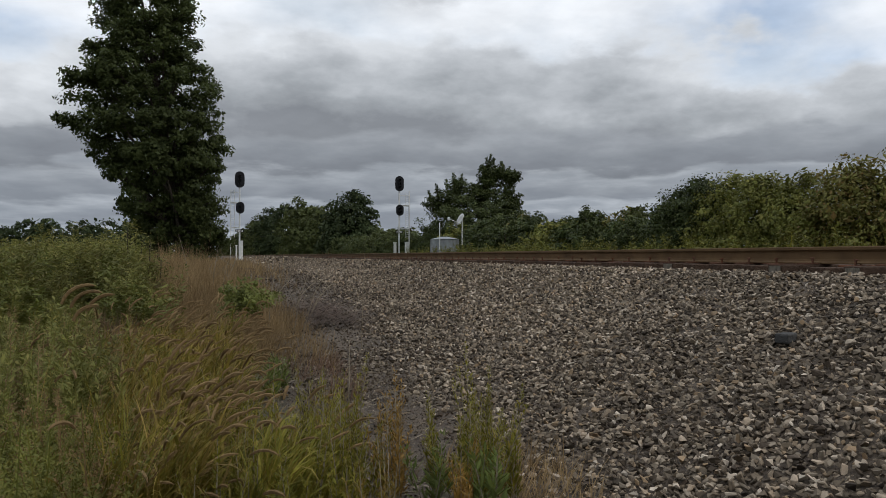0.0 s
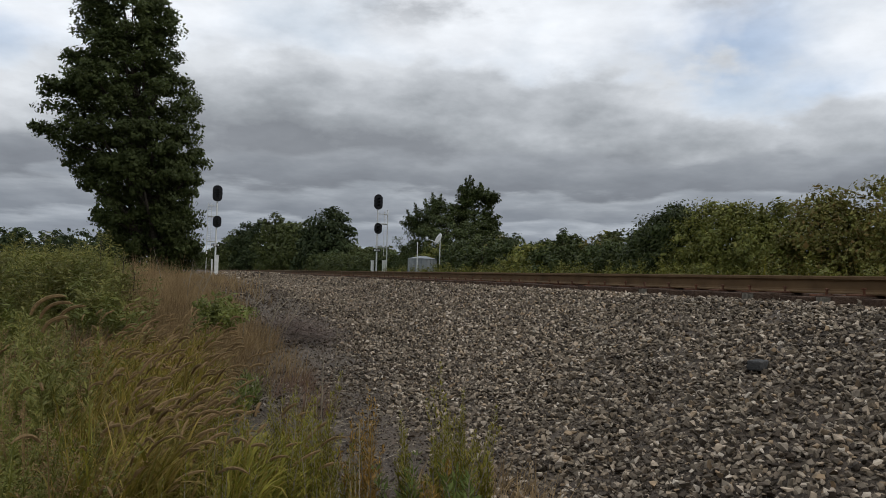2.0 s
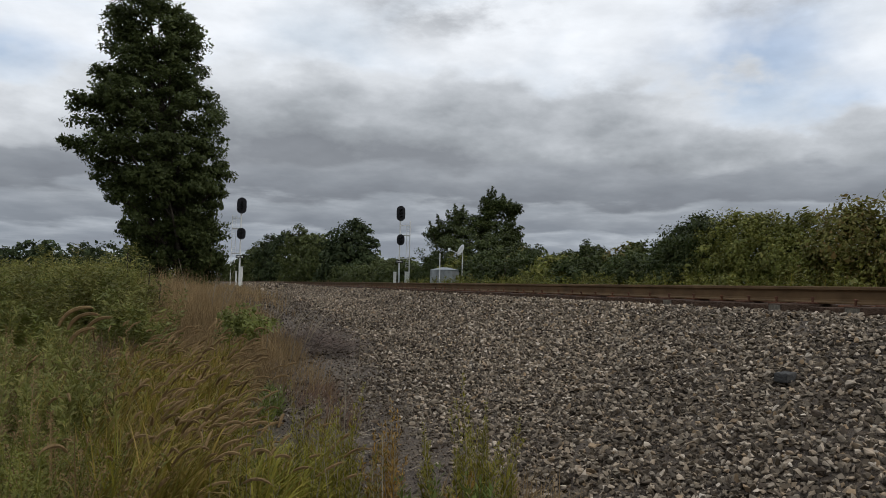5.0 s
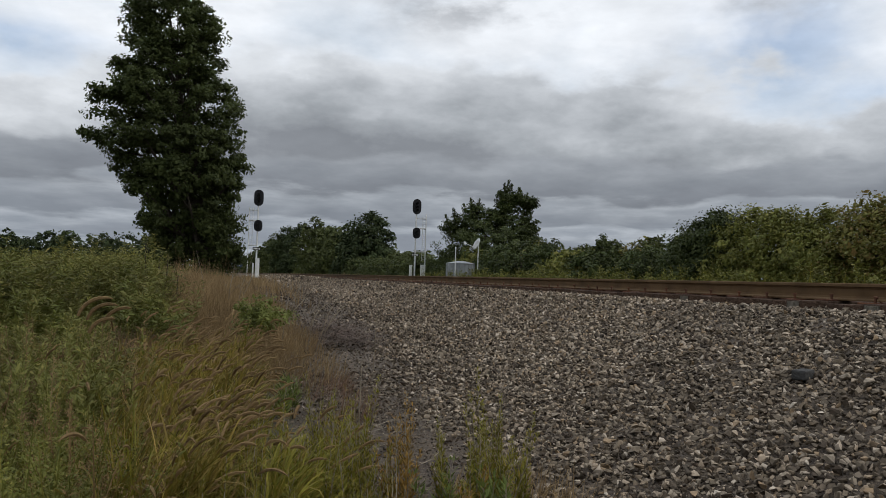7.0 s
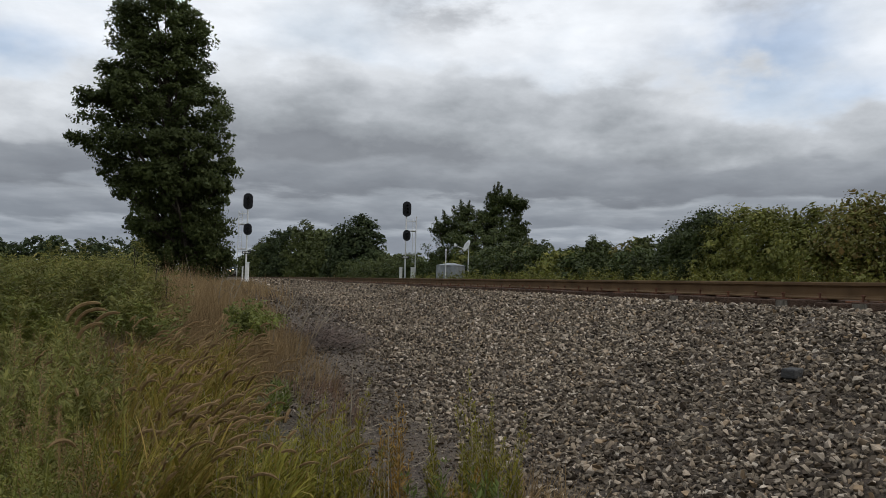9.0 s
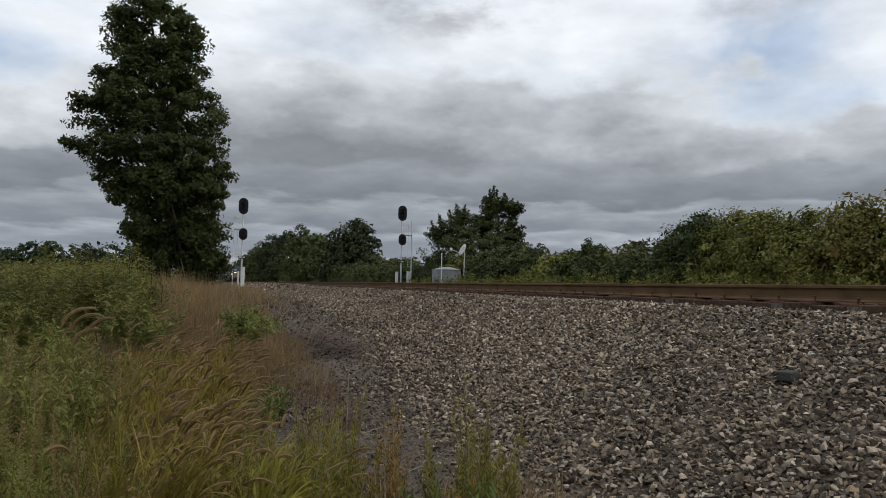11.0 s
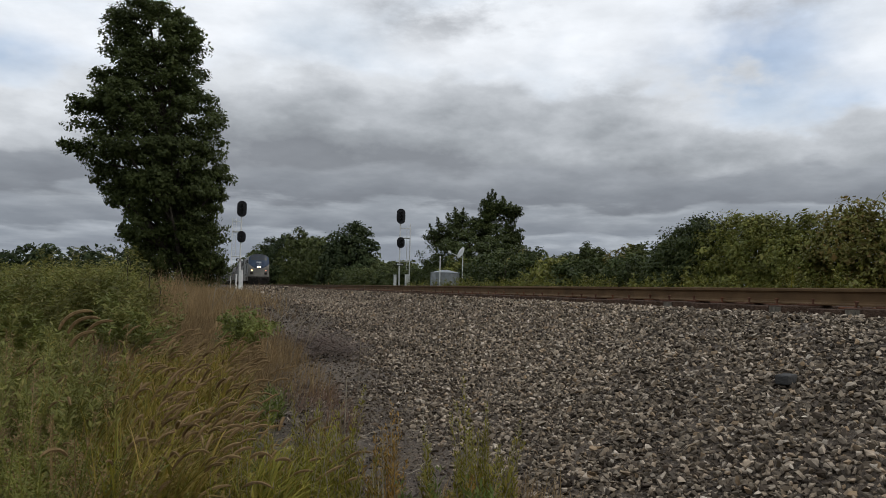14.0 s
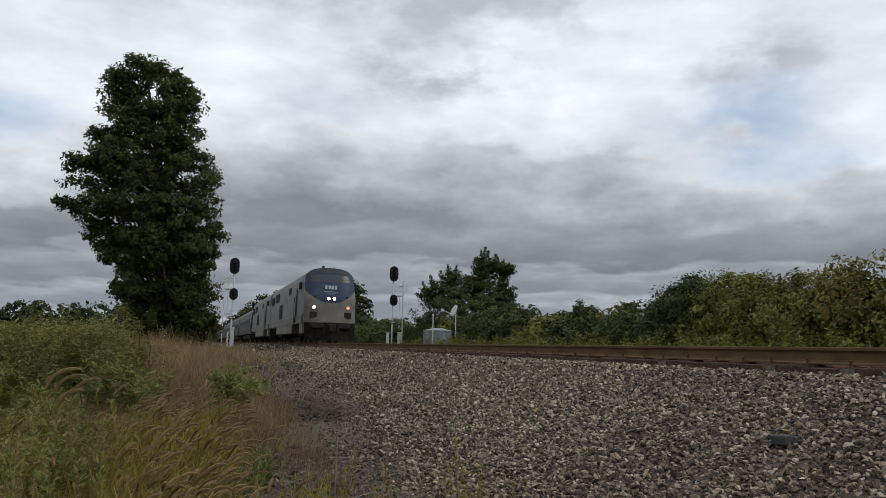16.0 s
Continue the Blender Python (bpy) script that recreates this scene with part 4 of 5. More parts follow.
def growth():
    # the foxtails in the middle of the verge, bent over by the wind
    foxtails(40, 14, -7.5, -1.6, 3.1, 4.3, 0.64, 0.15, "foxtail", "ripe foxtail", M_FOX_LEAF)
    foxtails(58, 13, -7.5, 0.9, 4.3, 6.2, 0.64, 0.18, "foxtail", "ripe foxtail", M_FOX_LEAF)
    foxtails(14, 8, -1.4, 1.6, 3.2, 4.2, 0.40, 0.2, "foxtail", "dark green foxtail", M_WEED)
    foxtails(78, 12, -7.0, 1.4, 6.0, 8.4, 0.60, 0.24, "foxtail", "ripe foxtail", M_FOX_LEAF)
    foxtails(45, 11, -15.0, -6.0, 3.0, 8.0, 0.50, 0.12, "foxtail", "green foxtail", M_WEED)
    foxtails(26, 12, 1.4, 6.8, 3.3, 4.0, 0.52, 0.08, "foxtail", "yellowing foxtail", M_YELLOW, 0.6)
    foxtails(60, 8, -60.0, 20.0, 0.9, 2.0, 0.38, 0.1, "foxtail", "low foxtail", M_FOX_LEAF)
    # short growth that closes the ground below them
    tussocks(190, -2.4, 0.55, 2.4, 8.5, 20, 0.26, 0.009, M_WEED, "green_undergrowth", "short green grass below taller foxtails")
    tussocks(70, -3.0, 0.7, -5.0, 1.9, 16, 0.42, 0.011, M_GRASS, "foxtail_grass", "sparser foxtail grass tufts beside a trail")
    # upright broad blades
    x, y = sector(70, -6.4, -3.6, 3.3, 3.9)
    v, f, _ = blades(np.stack([x, y, ground_z(x, y) - 0.02], 1), RNG.uniform(0.42, 0.78, 70), np.full(70, 0.014), RNG.uniform(0, 6.3, 70), np.abs(RNG.normal(0.08, 0.06, 70)), np.abs(RNG.normal(0.35, 0.2, 70)), 5)
    stuff("broad_grass", (v, f), M_YELLOW, "upright broad bright yellow-green grass blades", "grass")
    # larger plumes that arch over the weeds
    at = np.array([(-1.02, 5.0, 0.0), (-0.97, 5.05, 0.0), (-0.93, 4.95, 0.0), (-0.88, 5.1, 0.0)])
    at[:, 2] = ground_z(at[:, 0], at[:, 1]) - 0.02
    az = np.array([0.05, -0.05, 0.1, 0.0])
    v, f, tip = blades(at, np.array([0.88, 0.86, 0.80, 0.84]), np.full(4, 0.007), az, np.full(4, 0.04), np.full(4, 0.30), 5)
    stuff("plume_stems", (v, f), M_GRASS, "stout stems of arching grass plumes", "grass")
    stuff("plume_heads", seed_heads(tip, np.array([0.24, 0.22, 0.18, 0.2]), np.full(4, 0.012), az, np.full(4, 0.35), np.array([1.6, 1.7, 1.5, 1.5]), 9), M_HEADS, "large arching tan grass plumes", "grass")
    # bushy weeds with tiny leaves
    x, y = sector(150, -15.0, -7.4, 2.7, 4.3)
    leafy_stalks(x, y, 0.58, 190, 0.017, M_WEED, "small_leaved_weeds", "bushy weeds with tiny olive-green leaves", 0.5, 0.2, 0.6, 0.20, 0.42)
    x, y = sector(60, -10.0, -6.5, 3.0, 4.2)
    leafy_stalks(x, y, 0.60, 150, 0.016, M_HEADS, "small_leaved_weeds", "bushy weeds with tiny golden-brown leaves", 0.5, 0.2, 0.6, 0.16, 0.45)
    # leafy weeds behind them
    cx, cy = sector(34, -16.0, -6.6, 4.4, 9.0)
    i = np.repeat(np.arange(34), 6)
    x, y = cx[i] + RNG.normal(0, 0.10, len(i)), cy[i] + RNG.normal(0, 0.10, len(i))
    leafy_stalks(x, y, 0.62, 70, 0.075, M_WEED_DARK, "leafy_weeds", "green leafy weeds among foxtail grass", 0.26, 0.5, 0.5, 0.07, 0.2)
    x, y = sector(90, -15.0, -2.0, 5.0, 10.0)
    leafy_stalks(x, y, 0.58, 60, 0.07, M_WEED, "leafy_weeds", "olive-green leafy weeds among foxtail grass", 0.26, 0.5, 0.5, 0.07, 0.2)
    x, y = sector(80, -15.0, -5.0, 4.6, 9.0)
    leafy_stalks(x, y, 0.66, 120, 0.022, M_BROWN, "seeding_weeds", "brown seeding weeds among green leaves", 0.4, 0.3, 0.7, 0.10, 0.2)
    # the tall dense weeds on the rise
    cx, cy = sector(64, -18.0, -4.4, 9.0, 13.0)
    for k, (h, mat, label) in enumerate(((0.88, M_WEED_DARK, "tall dark green weeds with fine leaves on a rise"), (0.70, M_WEED_DARK, "dark green weeds with fine leaves on a rise"), (0.78, M_VINE, "fresh green weeds with fine leaves on a rise"))):
        i = np.repeat(np.arange(k, 64, 3), 13)
        x, y = cx[i] + RNG.normal(0, 0.17, len(i)), cy[i] + RNG.normal(0, 0.17, len(i))
        leafy_stalks(x, y, h, 95, 0.092, mat, "tall_weeds", label, 0.26, 0.35, 0.25, 0.20, 0.16)
    x, y = sector(36, -9.5, -4.2, 10.0, 12.5)
    leafy_stalks(x, y, 1.0, 130, 0.085, M_WEED_DARK, "tall_weeds", "taller green weeds on a rise", 0.26, 0.35, 0.25, 0.24, 0.14)
    x, y = sector(260, -18.0, -3.0, 9.0, 13.5)
    leafy_stalks(x, y, 0.42, 50, 0.09, M_WEED_DARK, "low_weeds", "low green weeds below taller ones", 0.3, 0.4, 0.4, 0.1, 0.2)
    x, y = spread(800, -9.0, -1.6, 13.0, 26.0)
    leafy_stalks(x, y, 0.70, 46, 0.14, M_WEED_DARK, "tall_weeds", "tall dark green weeds behind a rise", 0.32, 0.5, 0.4, 0.10)
    x, y = spread(800, -26.0, -2.2, 24.0, 60.0)
    leafy_stalks(x, y, 0.55, 32, 0.25, M_WEED_DARK, "tall_weeds", "tall dark green weeds of an overgrown field", 0.4, 0.5, 0.4, 0.16)
    x, y = spread(1000, -90.0, -6, 58.0, 200.0)
    leafy_stalks(x, y, 0.6, 20, 0.6, M_WEED_DARK, "field_weeds", "overgrown green field", 0.5, 0.5, 0.4, 0.4)
    # fine wisps between the foxtails and the mound, thinner and shorter towards the trail
    x, y = sector(4600, -3.0, 7.6, 8.0, 11.4)
    inside = verge(y) + 0.30 - x
    k = RNG.uniform(0, 1, len(x)) < sstep(0.0, 0.9, inside) ** 1.5
    x, y, inside = x[k], y[k], inside[k]
    v, f, _ = blades(np.stack([x, y, ground_z(x, y) - 0.02], 1), RNG.uniform(0.18, 0.30, len(x)) + 0.26 * sstep(0.0, 1.0, inside), np.full(len(x), 0.0042), RNG.uniform(0, 6.3, len(x)), np.abs(RNG.normal(0.2, 0.15, len(x))), RNG.normal(0.7, 0.4, len(x)), 3)
    stuff("dry_grass", (v, f), M_BROWN, "fine dry brown grass wisps before a mound", "grass")
    # a brown patch among the weeds
    x, y = sector(500, -7.4, -4.4, 6.8, 8.6)
    v, f, _ = blades(np.stack([x, y, ground_z(x, y) - 0.02], 1), RNG.uniform(0.45, 0.74, len(x)), np.full(len(x), 0.005), RNG.uniform(0, 6.3, len(x)), np.abs(RNG.normal(0.15, 0.1, len(x))), RNG.normal(0.5, 0.3, len(x)), 3)
    stuff("reddish_grass", (v, f), M_RED, "reddish dry grass among green weeds", "grass")
    # dry brown grass on the mound
    x, y = spread(16500, -1.3, 1.35, 10.3, 16.5)
    fall = sstep(1.4, 0.2, x)
    k = RNG.uniform(0, 1, len(x)) < (0.15 + 0.85 * fall) * (0.06 + 0.94 * sstep(-1.25, -0.55, x + 0.2 * wobble(x * 3, y * 2)))
    x, y, fall = x[k], y[k], fall[k]
    v, f, _ = blades(np.stack([x, y, ground_z(x, y) - 0.02], 1), (0.20 + 0.33 * fall) * np.exp(RNG.normal(0, 0.2, len(x))), 0.006 * np.exp(RNG.normal(0, 0.3, len(x))), RNG.uniform(0, 6.3, len(x)), np.abs(RNG.normal(0.12, 0.14, len(x))), RNG.normal(0.5, 0.45, len(x)), 3)
    stuff("dry_grass", (v, f), M_BROWN, "fine dry brown grass on a mound", "grass")
    grass_zone(900, 0.5, 1.3, 7.6, 11.5, 0.28, 0.005, M_BROWN, "dry_grass", "fine dry brown grass along the trail", lean=0.2, bend=0.6, azim=0.0, edge=False, clump=0.8)
    grass_zone(900, 0.8, 1.3, 6.4, 8.2, 0.22, 0.004, M_RED, "reddish_grass", "reddish dry grass wisps at the trail's edge", lean=0.5, bend=0.6, azim=0.2, edge=False, clump=0.5)
    grass_zone(650, 1.35, 1.95, 3.4, 4.5, 0.2, 0.004, M_BROWN, "reddish_grass", "brown dry grass wisps on stony ground", lean=0.4, bend=0.6, azim=0.2, edge=False, clump=0.5)
    # a vine clump on the edge of the mound
    c = np.array([0.42, 9.0, float(ground_z(0.42, 9.0)) + 0.64]) + RNG.normal(0, 1, (80, 3)) * np.array([0.12, 0.2, 0.075])
    v, f = clumps_to_leaves(c, np.full(80, 0.09), 26, 0.042, np.array([0.42, 9.2, 0.3]))
    stuff("vine_clump", (v, f), M_VINE, "dark green vine leaves over dry grass", "vine")
    # grass beyond the rails
    grass_zone(6000, 11.0, 19.5, 12.0, 70.0, 0.45, 0.03, M_YELLOW, "far_verge_grass", "yellow-green grass on the far side of the track", edge=False, azim_s=2.0, seg=2)
    grass_zone(6000, 15.5, 19.3, 12.0, 62.0, 0.72, 0.024, M_YELLOW, "tall_verge_grass", "tall yellow-green grass below a hedge", edge=False, azim_s=2.0, seg=2, clump=0.6)
    x, y = spread(420, 15.5, 19.2, 13.0, 62.0)
    leafy_stalks(x, y, 1.05, 50, 0.13, M_WEED, "verge_weeds", "bright green weeds below a hedge", 0.5, 0.4, 0.4, 0.22)
    grass_zone(5000, 10.6, 16.0, 60.0, 160.0, 0.55, 0.06, M_BROWN, "far_verge_grass", "dry grass along the far side of the track", edge=False, azim_s=2.0, seg=2)
    # short dry grass on the near verge further on
    grass_zone(4000, -2.0, 1.9, 16.0, 60.0, 0.42, 0.014, M_BROWN, "verge_grass", "short dry grass on the verge beside the ballast", edge=False, azim_s=2.0, seg=2)
    # dead brush along the foot of the bank
    n = 1500
    x, y = spread(n, 1.1, 2.3, 10.6, 13.4)
    k = np.abs(x - 1.7 - 0.12 * np.sin(y * 1.7)) < 0.42
    x, y = x[k], y[k]
    m = len(x)
    heap = 0.20 * np.exp(-((x - 1.7) / 0.3) ** 2) * RNG.uniform(0, 1, m)
    v, f, tip = blades(np.stack([x, y, ground_z(x, y) + 0.01 + heap], 1), RNG.uniform(0.2, 0.7, m), np.full(m, 0.009), RNG.normal(0.15, 0.5, m) + np.pi * RNG.integers(0, 2, m), RNG.normal(1.4, 0.12, m), RNG.normal(0.15, 0.2, m), 3)
    stuff("dead_brush", (v, f), M_BRUSH, "grey-brown dead brush heaped along the bank", "brush")
    # dry litter on the trail
    n = 700
    x, y = spread(n, 0.3, 1.9, 3.0, 9.5)
    a = RNG.uniform(-0.6, 0.9, n)
    L = RNG.uniform(0.08, 0.45, n)
    at = np.stack([x, y, ground_z(x, y) + 0.018], 1)
    stuff("dry_straws", leaf_quads(at, unit(np.stack([RNG.normal(0, 0.15, n), RNG.normal(0, 0.15, n), np.ones(n)], 1)), np.stack([np.cos(a), np.sin(a), RNG.normal(0, 0.05, n)], 1), L, np.full(n, 0.006)), M_STALK, "pale dry straws lying on the trail", "straw")


growth()


def single_weed(x, y, h, mat, label, leaves=150, size=0.05, width=0.10, aspect=0.22, stems=4, rise=1.1):
    z = float(ground_z(x, y))
    t = thing("weed", (x, y, z), label, "weed", "weeds on the trail", random.uniform(0, 360))
    pairs = []
    for k in range(stems):
        bm = bmesh.new()
        g = 1.0 if k == 0 else random.uniform(0.55, 0.9)
        tip = Vector((random.gauss(0, width * 0.6), random.gauss(0, width * 0.6), h * g))
        add_rod(bm, (random.gauss(0, 0.01), random.gauss(0, 0.01), -0.02), tip, 0.0045, 0.0012, 5, False)
        part("stem", bm, M_STALK, t)
        s = RNG.uniform(0.1, 1, leaves) ** 0.8
        a = RNG.uniform(0, 2 * np.pi, leaves)
        out = unit(np.stack([np.cos(a), np.sin(a), np.full(leaves, rise)], 1))
        L = size * (1.15 - 0.7 * s) * np.exp(RNG.normal(0, 0.25, leaves))
        p = np.array(tip)[None] * s[:, None] + out * (L * 0.5 + width * 0.35 * RNG.uniform(0, 1, leaves) * (1.1 - s))[:, None]
        face = unit(np.stack([-np.cos(a), -np.sin(a), np.full(leaves, 0.9)], 1) + RNG.normal(0, 0.4, (leaves, 3)))
        pairs.append(leaf_quads(p, face, out, L, L * aspect))
    o = new("leaves", mesh_arrays("leaves", *join_arrays(pairs), mat))
    o.parent = t


def trail_weeds():
    for x, y, h in ((1.34, 3.75, 0.86), (1.24, 3.65, 0.70), (1.43, 3.85, 0.72), (1.30, 3.5, 0.58), (1.50, 3.6, 0.52), (1.38, 3.6, 0.66), (1.16, 3.85, 0.62)):
        single_weed(x, y, h, M_YELLOW, "slender yellow-green weed with feathery leaves on stony ground", 150, 0.040, 0.14, 0.24, 6)
    for x, y, h in ((0.68, 3.9, 0.84), (0.62, 3.6, 0.74), (0.74, 3.7, 0.62), (0.45, 3.4, 0.68), (0.52, 3.8, 0.7), (0.35, 3.2, 0.55), (0.2, 3.3, 0.62), (0.58, 3.3, 0.6), (0.30, 3.7, 0.72), (0.05, 3.1, 0.6)):
        single_weed(x, y, h, M_YELLOW, "tall yellow-green weed beside foxtail grass", 150, 0.046, 0.13, 0.22, 6)
    for k in range(22):
        x, y = random.uniform(-0.1, 0.78), random.uniform(3.0, 5.2)
        single_weed(x, y, random.uniform(0.45, 0.75), M_YELLOW if k % 3 else M_GRASS, "feathery yellow-green weed at the trail's edge", 110, 0.042, 0.12, 0.22, 5)
    for x, y, h in ((0.92, 3.75, 0.76), (0.97, 3.9, 0.66), (0.88, 3.85, 0.6), (1.15, 3.4, 0.44), (1.12, 3.3, 0.36)):
        single_weed(x, y, h, M_ORANGE, "withered orange-brown weed on the trail", 110, 0.045, 0.09, 0.22, 5)
    for x, y, h in ((1.28, 3.35, 0.46), (1.22, 3.45, 0.40), (1.08, 3.7, 0.42), (0.60, 6.9, 0.42), (0.55, 6.7, 0.36), (0.66, 7.0, 0.34), (0.40, 4.1, 0.40)):
        single_weed(x, y, h, M_FRESH, "fresh green weed with long narrow leaves", 46, 0.085, 0.10, 0.24, 3, 0.7)
    for k in range(13):
        x, y, a = random.uniform(0.6, 1.25), random.uniform(3.95, 4.75), random.gauss(-0.35, 0.35)
        L = random.uniform(0.25, 0.6)
        t = thing("fallen_stem", (x, y, float(ground_z(x, y)) + 0.02), "thin pale dry stem lying on the trail", "dry stalk", "fallen stems", math.degrees(a))
        bm = bmesh.new()
        add_rod(bm, (-L / 2, 0, 0), (0, random.gauss(0, 0.02), random.uniform(0.0, 0.03)), 0.0045, 0.004, 5)
        add_rod(bm, (0, 0, 0.01), (L / 2, random.gauss(0, 0.03), random.uniform(0, 0.05)), 0.004, 0.002, 5)
        part("stem", bm, M_STALK, t)
    # thin dry stalks standing on the trail and the mound
    for x, y, h, dx in ((1.77, 9.0, 1.15, 0.05), (0.93, 5.2, 0.75, 0.02), (0.86, 5.0, 0.5, -0.05), (1.0, 9.5, 1.1, 0.3), (1.15, 9.8, 1.0, 0.42), (0.75, 9.9, 0.95, 0.1), (0.2, 12.2, 1.15, 0.25), (-0.2, 12.4, 1.1, -0.2)):
        t = thing("dry_stalk", (x, y, float(ground_z(x, y)) - 0.01), "thin pale dry stalk standing in the ground", "dry stalk", "dry stalks")
        bm = bmesh.new()
        add_rod(bm, (0, 0, 0), (dx * 0.4, 0, h * 0.6), 0.005, 0.004, 5)
        add_rod(bm, (dx * 0.4, 0, h * 0.6), (dx, 0.05, h), 0.004, 0.0015, 5)
        part("stem", bm, M_STALK, t)
    # bare branched twigs on the mound and by the bank
    for x, y, h, dx in ((0.10, 13.0, 0.95, 0.1), (0.28, 13.2, 0.85, 0.25), (0.95, 12.2, 0.75, 0.45), (1.25, 12.0, 0.7, 0.5), (1.05, 12.6, 0.85, 0.2), (1.5, 11.8, 0.6, 0.4)):
        t = thing("bare_twig", (x, y, float(ground_z(x, y)) - 0.01), "bare pale branched twig standing in dry grass", "twig", "bare twigs")
        bm = bmesh.new()
        mid = Vector((dx * 0.35, 0, h * 0.55))
        add_rod(bm, (0, 0, 0), mid, 0.009, 0.007, 5)
        add_rod(bm, mid, (dx, 0.03, h), 0.007, 0.002, 5)
        for k in range(4):
            a = Vector((0, 0, 0)).lerp(mid, random.uniform(0.5, 1.0)) if k < 2 else mid.lerp(Vector((dx, 0.03, h)), random.uniform(0.2, 0.7))
            b = a + Vector((random.uniform(-0.22, 0.25), random.gauss(0, 0.08), random.uniform(0.12, 0.3)))
            add_rod(bm, a, b, 0.005, 0.002, 4)
            add_rod(bm, a.lerp(b, 0.6), a.lerp(b, 0.6) + Vector((random.gauss(0, 0.07), 0, 0.1)), 0.0035, 0.0015, 4)
        part("stem", bm, M_STALK, t)
    # dark dead stalks among the tall weeds
    for x, y, h in ((-1.05, 12.0, 1.15), (-0.92, 12.3, 0.95), (-1.16, 12.1, 0.8), (-0.78, 11.8, 1.0), (-0.65, 12.2, 0.7)):
        t = thing("dead_stalk", (x, y, float(ground_z(x, y)) - 0.01), "dark upright dead stalk among tall green weeds", "dry stalk", "dead stalks")
        bm = bmesh.new()
        add_rod(bm, (0, 0, 0), (random.gauss(0, 0.02), 0, h), 0.012, 0.006, 6)
        for k in range(10):
            z = h * random.uniform(0.4, 1)
            add_rod(bm, (0, 0, z), (random.gauss(0, 0.04), random.gauss(0, 0.04), z + 0.05), 0.006, 0.002, 4)
        part("stem", bm, M_TWIG, t)


trail_weeds()


def block_on_bank():
    """The dark sawn block that lies on the stones."""
    x, y = 4.0, 4.56
    t = thing("timber_block", (x, y, float(ground_z(x, y)) + 0.05), "dark grey sawn block lying on crushed stone", "block", rz=28)
    part("block", box(-0.09, 0.09, -0.05, 0.05, -0.035, 0.035, 0.012), M_BLOCK, t)


block_on_bank()


# ---------------------------------------------------------------- signals and cabinet

M_BLACK = material("matt_black_signal_paint", [(0.010, 0.010, 0.011), (0.018, 0.018, 0.020)], 0.6, "noise", 6.0)
M_SILVER = material("aluminium_paint", [(0.48, 0.48, 0.47), (0.60, 0.60, 0.58)], 0.5, "noise", 8.0, metal=0.3)
M_WHITE = material("white_cabinet_paint", [(0.50, 0.50, 0.48), (0.64, 0.64, 0.61)], 0.55, "noise", 5.0, mottle=0.1)
M_GREYBOX = material("grey_steel_sheet", [(0.20, 0.215, 0.22), (0.28, 0.295, 0.30)], 0.5, "noise", 4.0, metal=0.3, mottle=0.15)
M_DISH = material("weathered_white_dish", [(0.36, 0.36, 0.35), (0.46, 0.46, 0.44)], 0.6, "noise", 3.0)
M_LENS = material("dark_signal_lens", [(0.02, 0.02, 0.02), (0.04, 0.035, 0.03)], 0.15, "noise", 3.0)
M_CONCRETE = material("pale_concrete", [(0.30, 0.29, 0.27), (0.42, 0.41, 0.38)], 0.9, "noise", 12.0)


def oval(hx, hz, y0, y1, cz, n=24):
    """An upright capsule-shaped plate."""
    bm = bmesh.new()
    ring = []
    for k in range(n):
        a = 2 * math.pi * k / n
        ring.append((hx * math.cos(a), cz + (hz - hx) * (1 if math.sin(a) > 0.01 else -1 if math.sin(a) < -0.01 else 0) + hx * math.sin(a)))
    f0 = [bm.verts.new((x, y0, z)) for x, z in ring]
    f1 = [bm.verts.new((x, y1, z)) for x, z in ring]
    bm.faces.new(f0)
    bm.faces.new(f1[::-1])
    for k in range(n):
        bm.faces.new((f0[k], f1[k], f1[(k + 1) % n], f0[(k + 1) % n]))
    bmesh.ops.recalc_face_normals(bm, faces=bm.faces)
    return bm


def signal_head(t, cz, hx, hz, lamps, dx=0.0):
    h = part("signal_head", oval(hx, hz, -0.12, -0.08, cz), M_BLACK, t, "black oval signal background")
    h.matrix_basis = pose(dx, -0.08, 0)
    part("housing", box(-0.16, 0.16, -0.08, 0.12, cz - hz * 0.75, cz + hz * 0.75, 0.03), M_BLACK, h)
    for k in range(lamps):
        z = cz + (k - (lamps - 1) / 2) * 0.32
        bm = bmesh.new()
        add_rod(bm, (0, -0.125, z), (0, -0.135, z), 0.09, 0.09, 14)
        part("lens", bm, M_LENS, h)
        bm = bmesh.new()
        n = 12
        r0, r1 = [], []
        for j in range(n + 1):
            a = math.radians(-30 + 240 * j / n)
            r0.append(bm.verts.new((0.115 * math.cos(a), -0.12, z + 0.115 * math.sin(a))))
            r1.append(bm.verts.new((0.115 * math.cos(a), -0.40, z + 0.115 * math.sin(a) - 0.02)))
        for j in range(n):
            bm.faces.new((r0[j], r0[j + 1], r1[j + 1], r1[j]))
        bmesh.ops.solidify(bm, geom=bm.faces[:], thickness=0.006)
        part("visor", bm, M_BLACK, h)


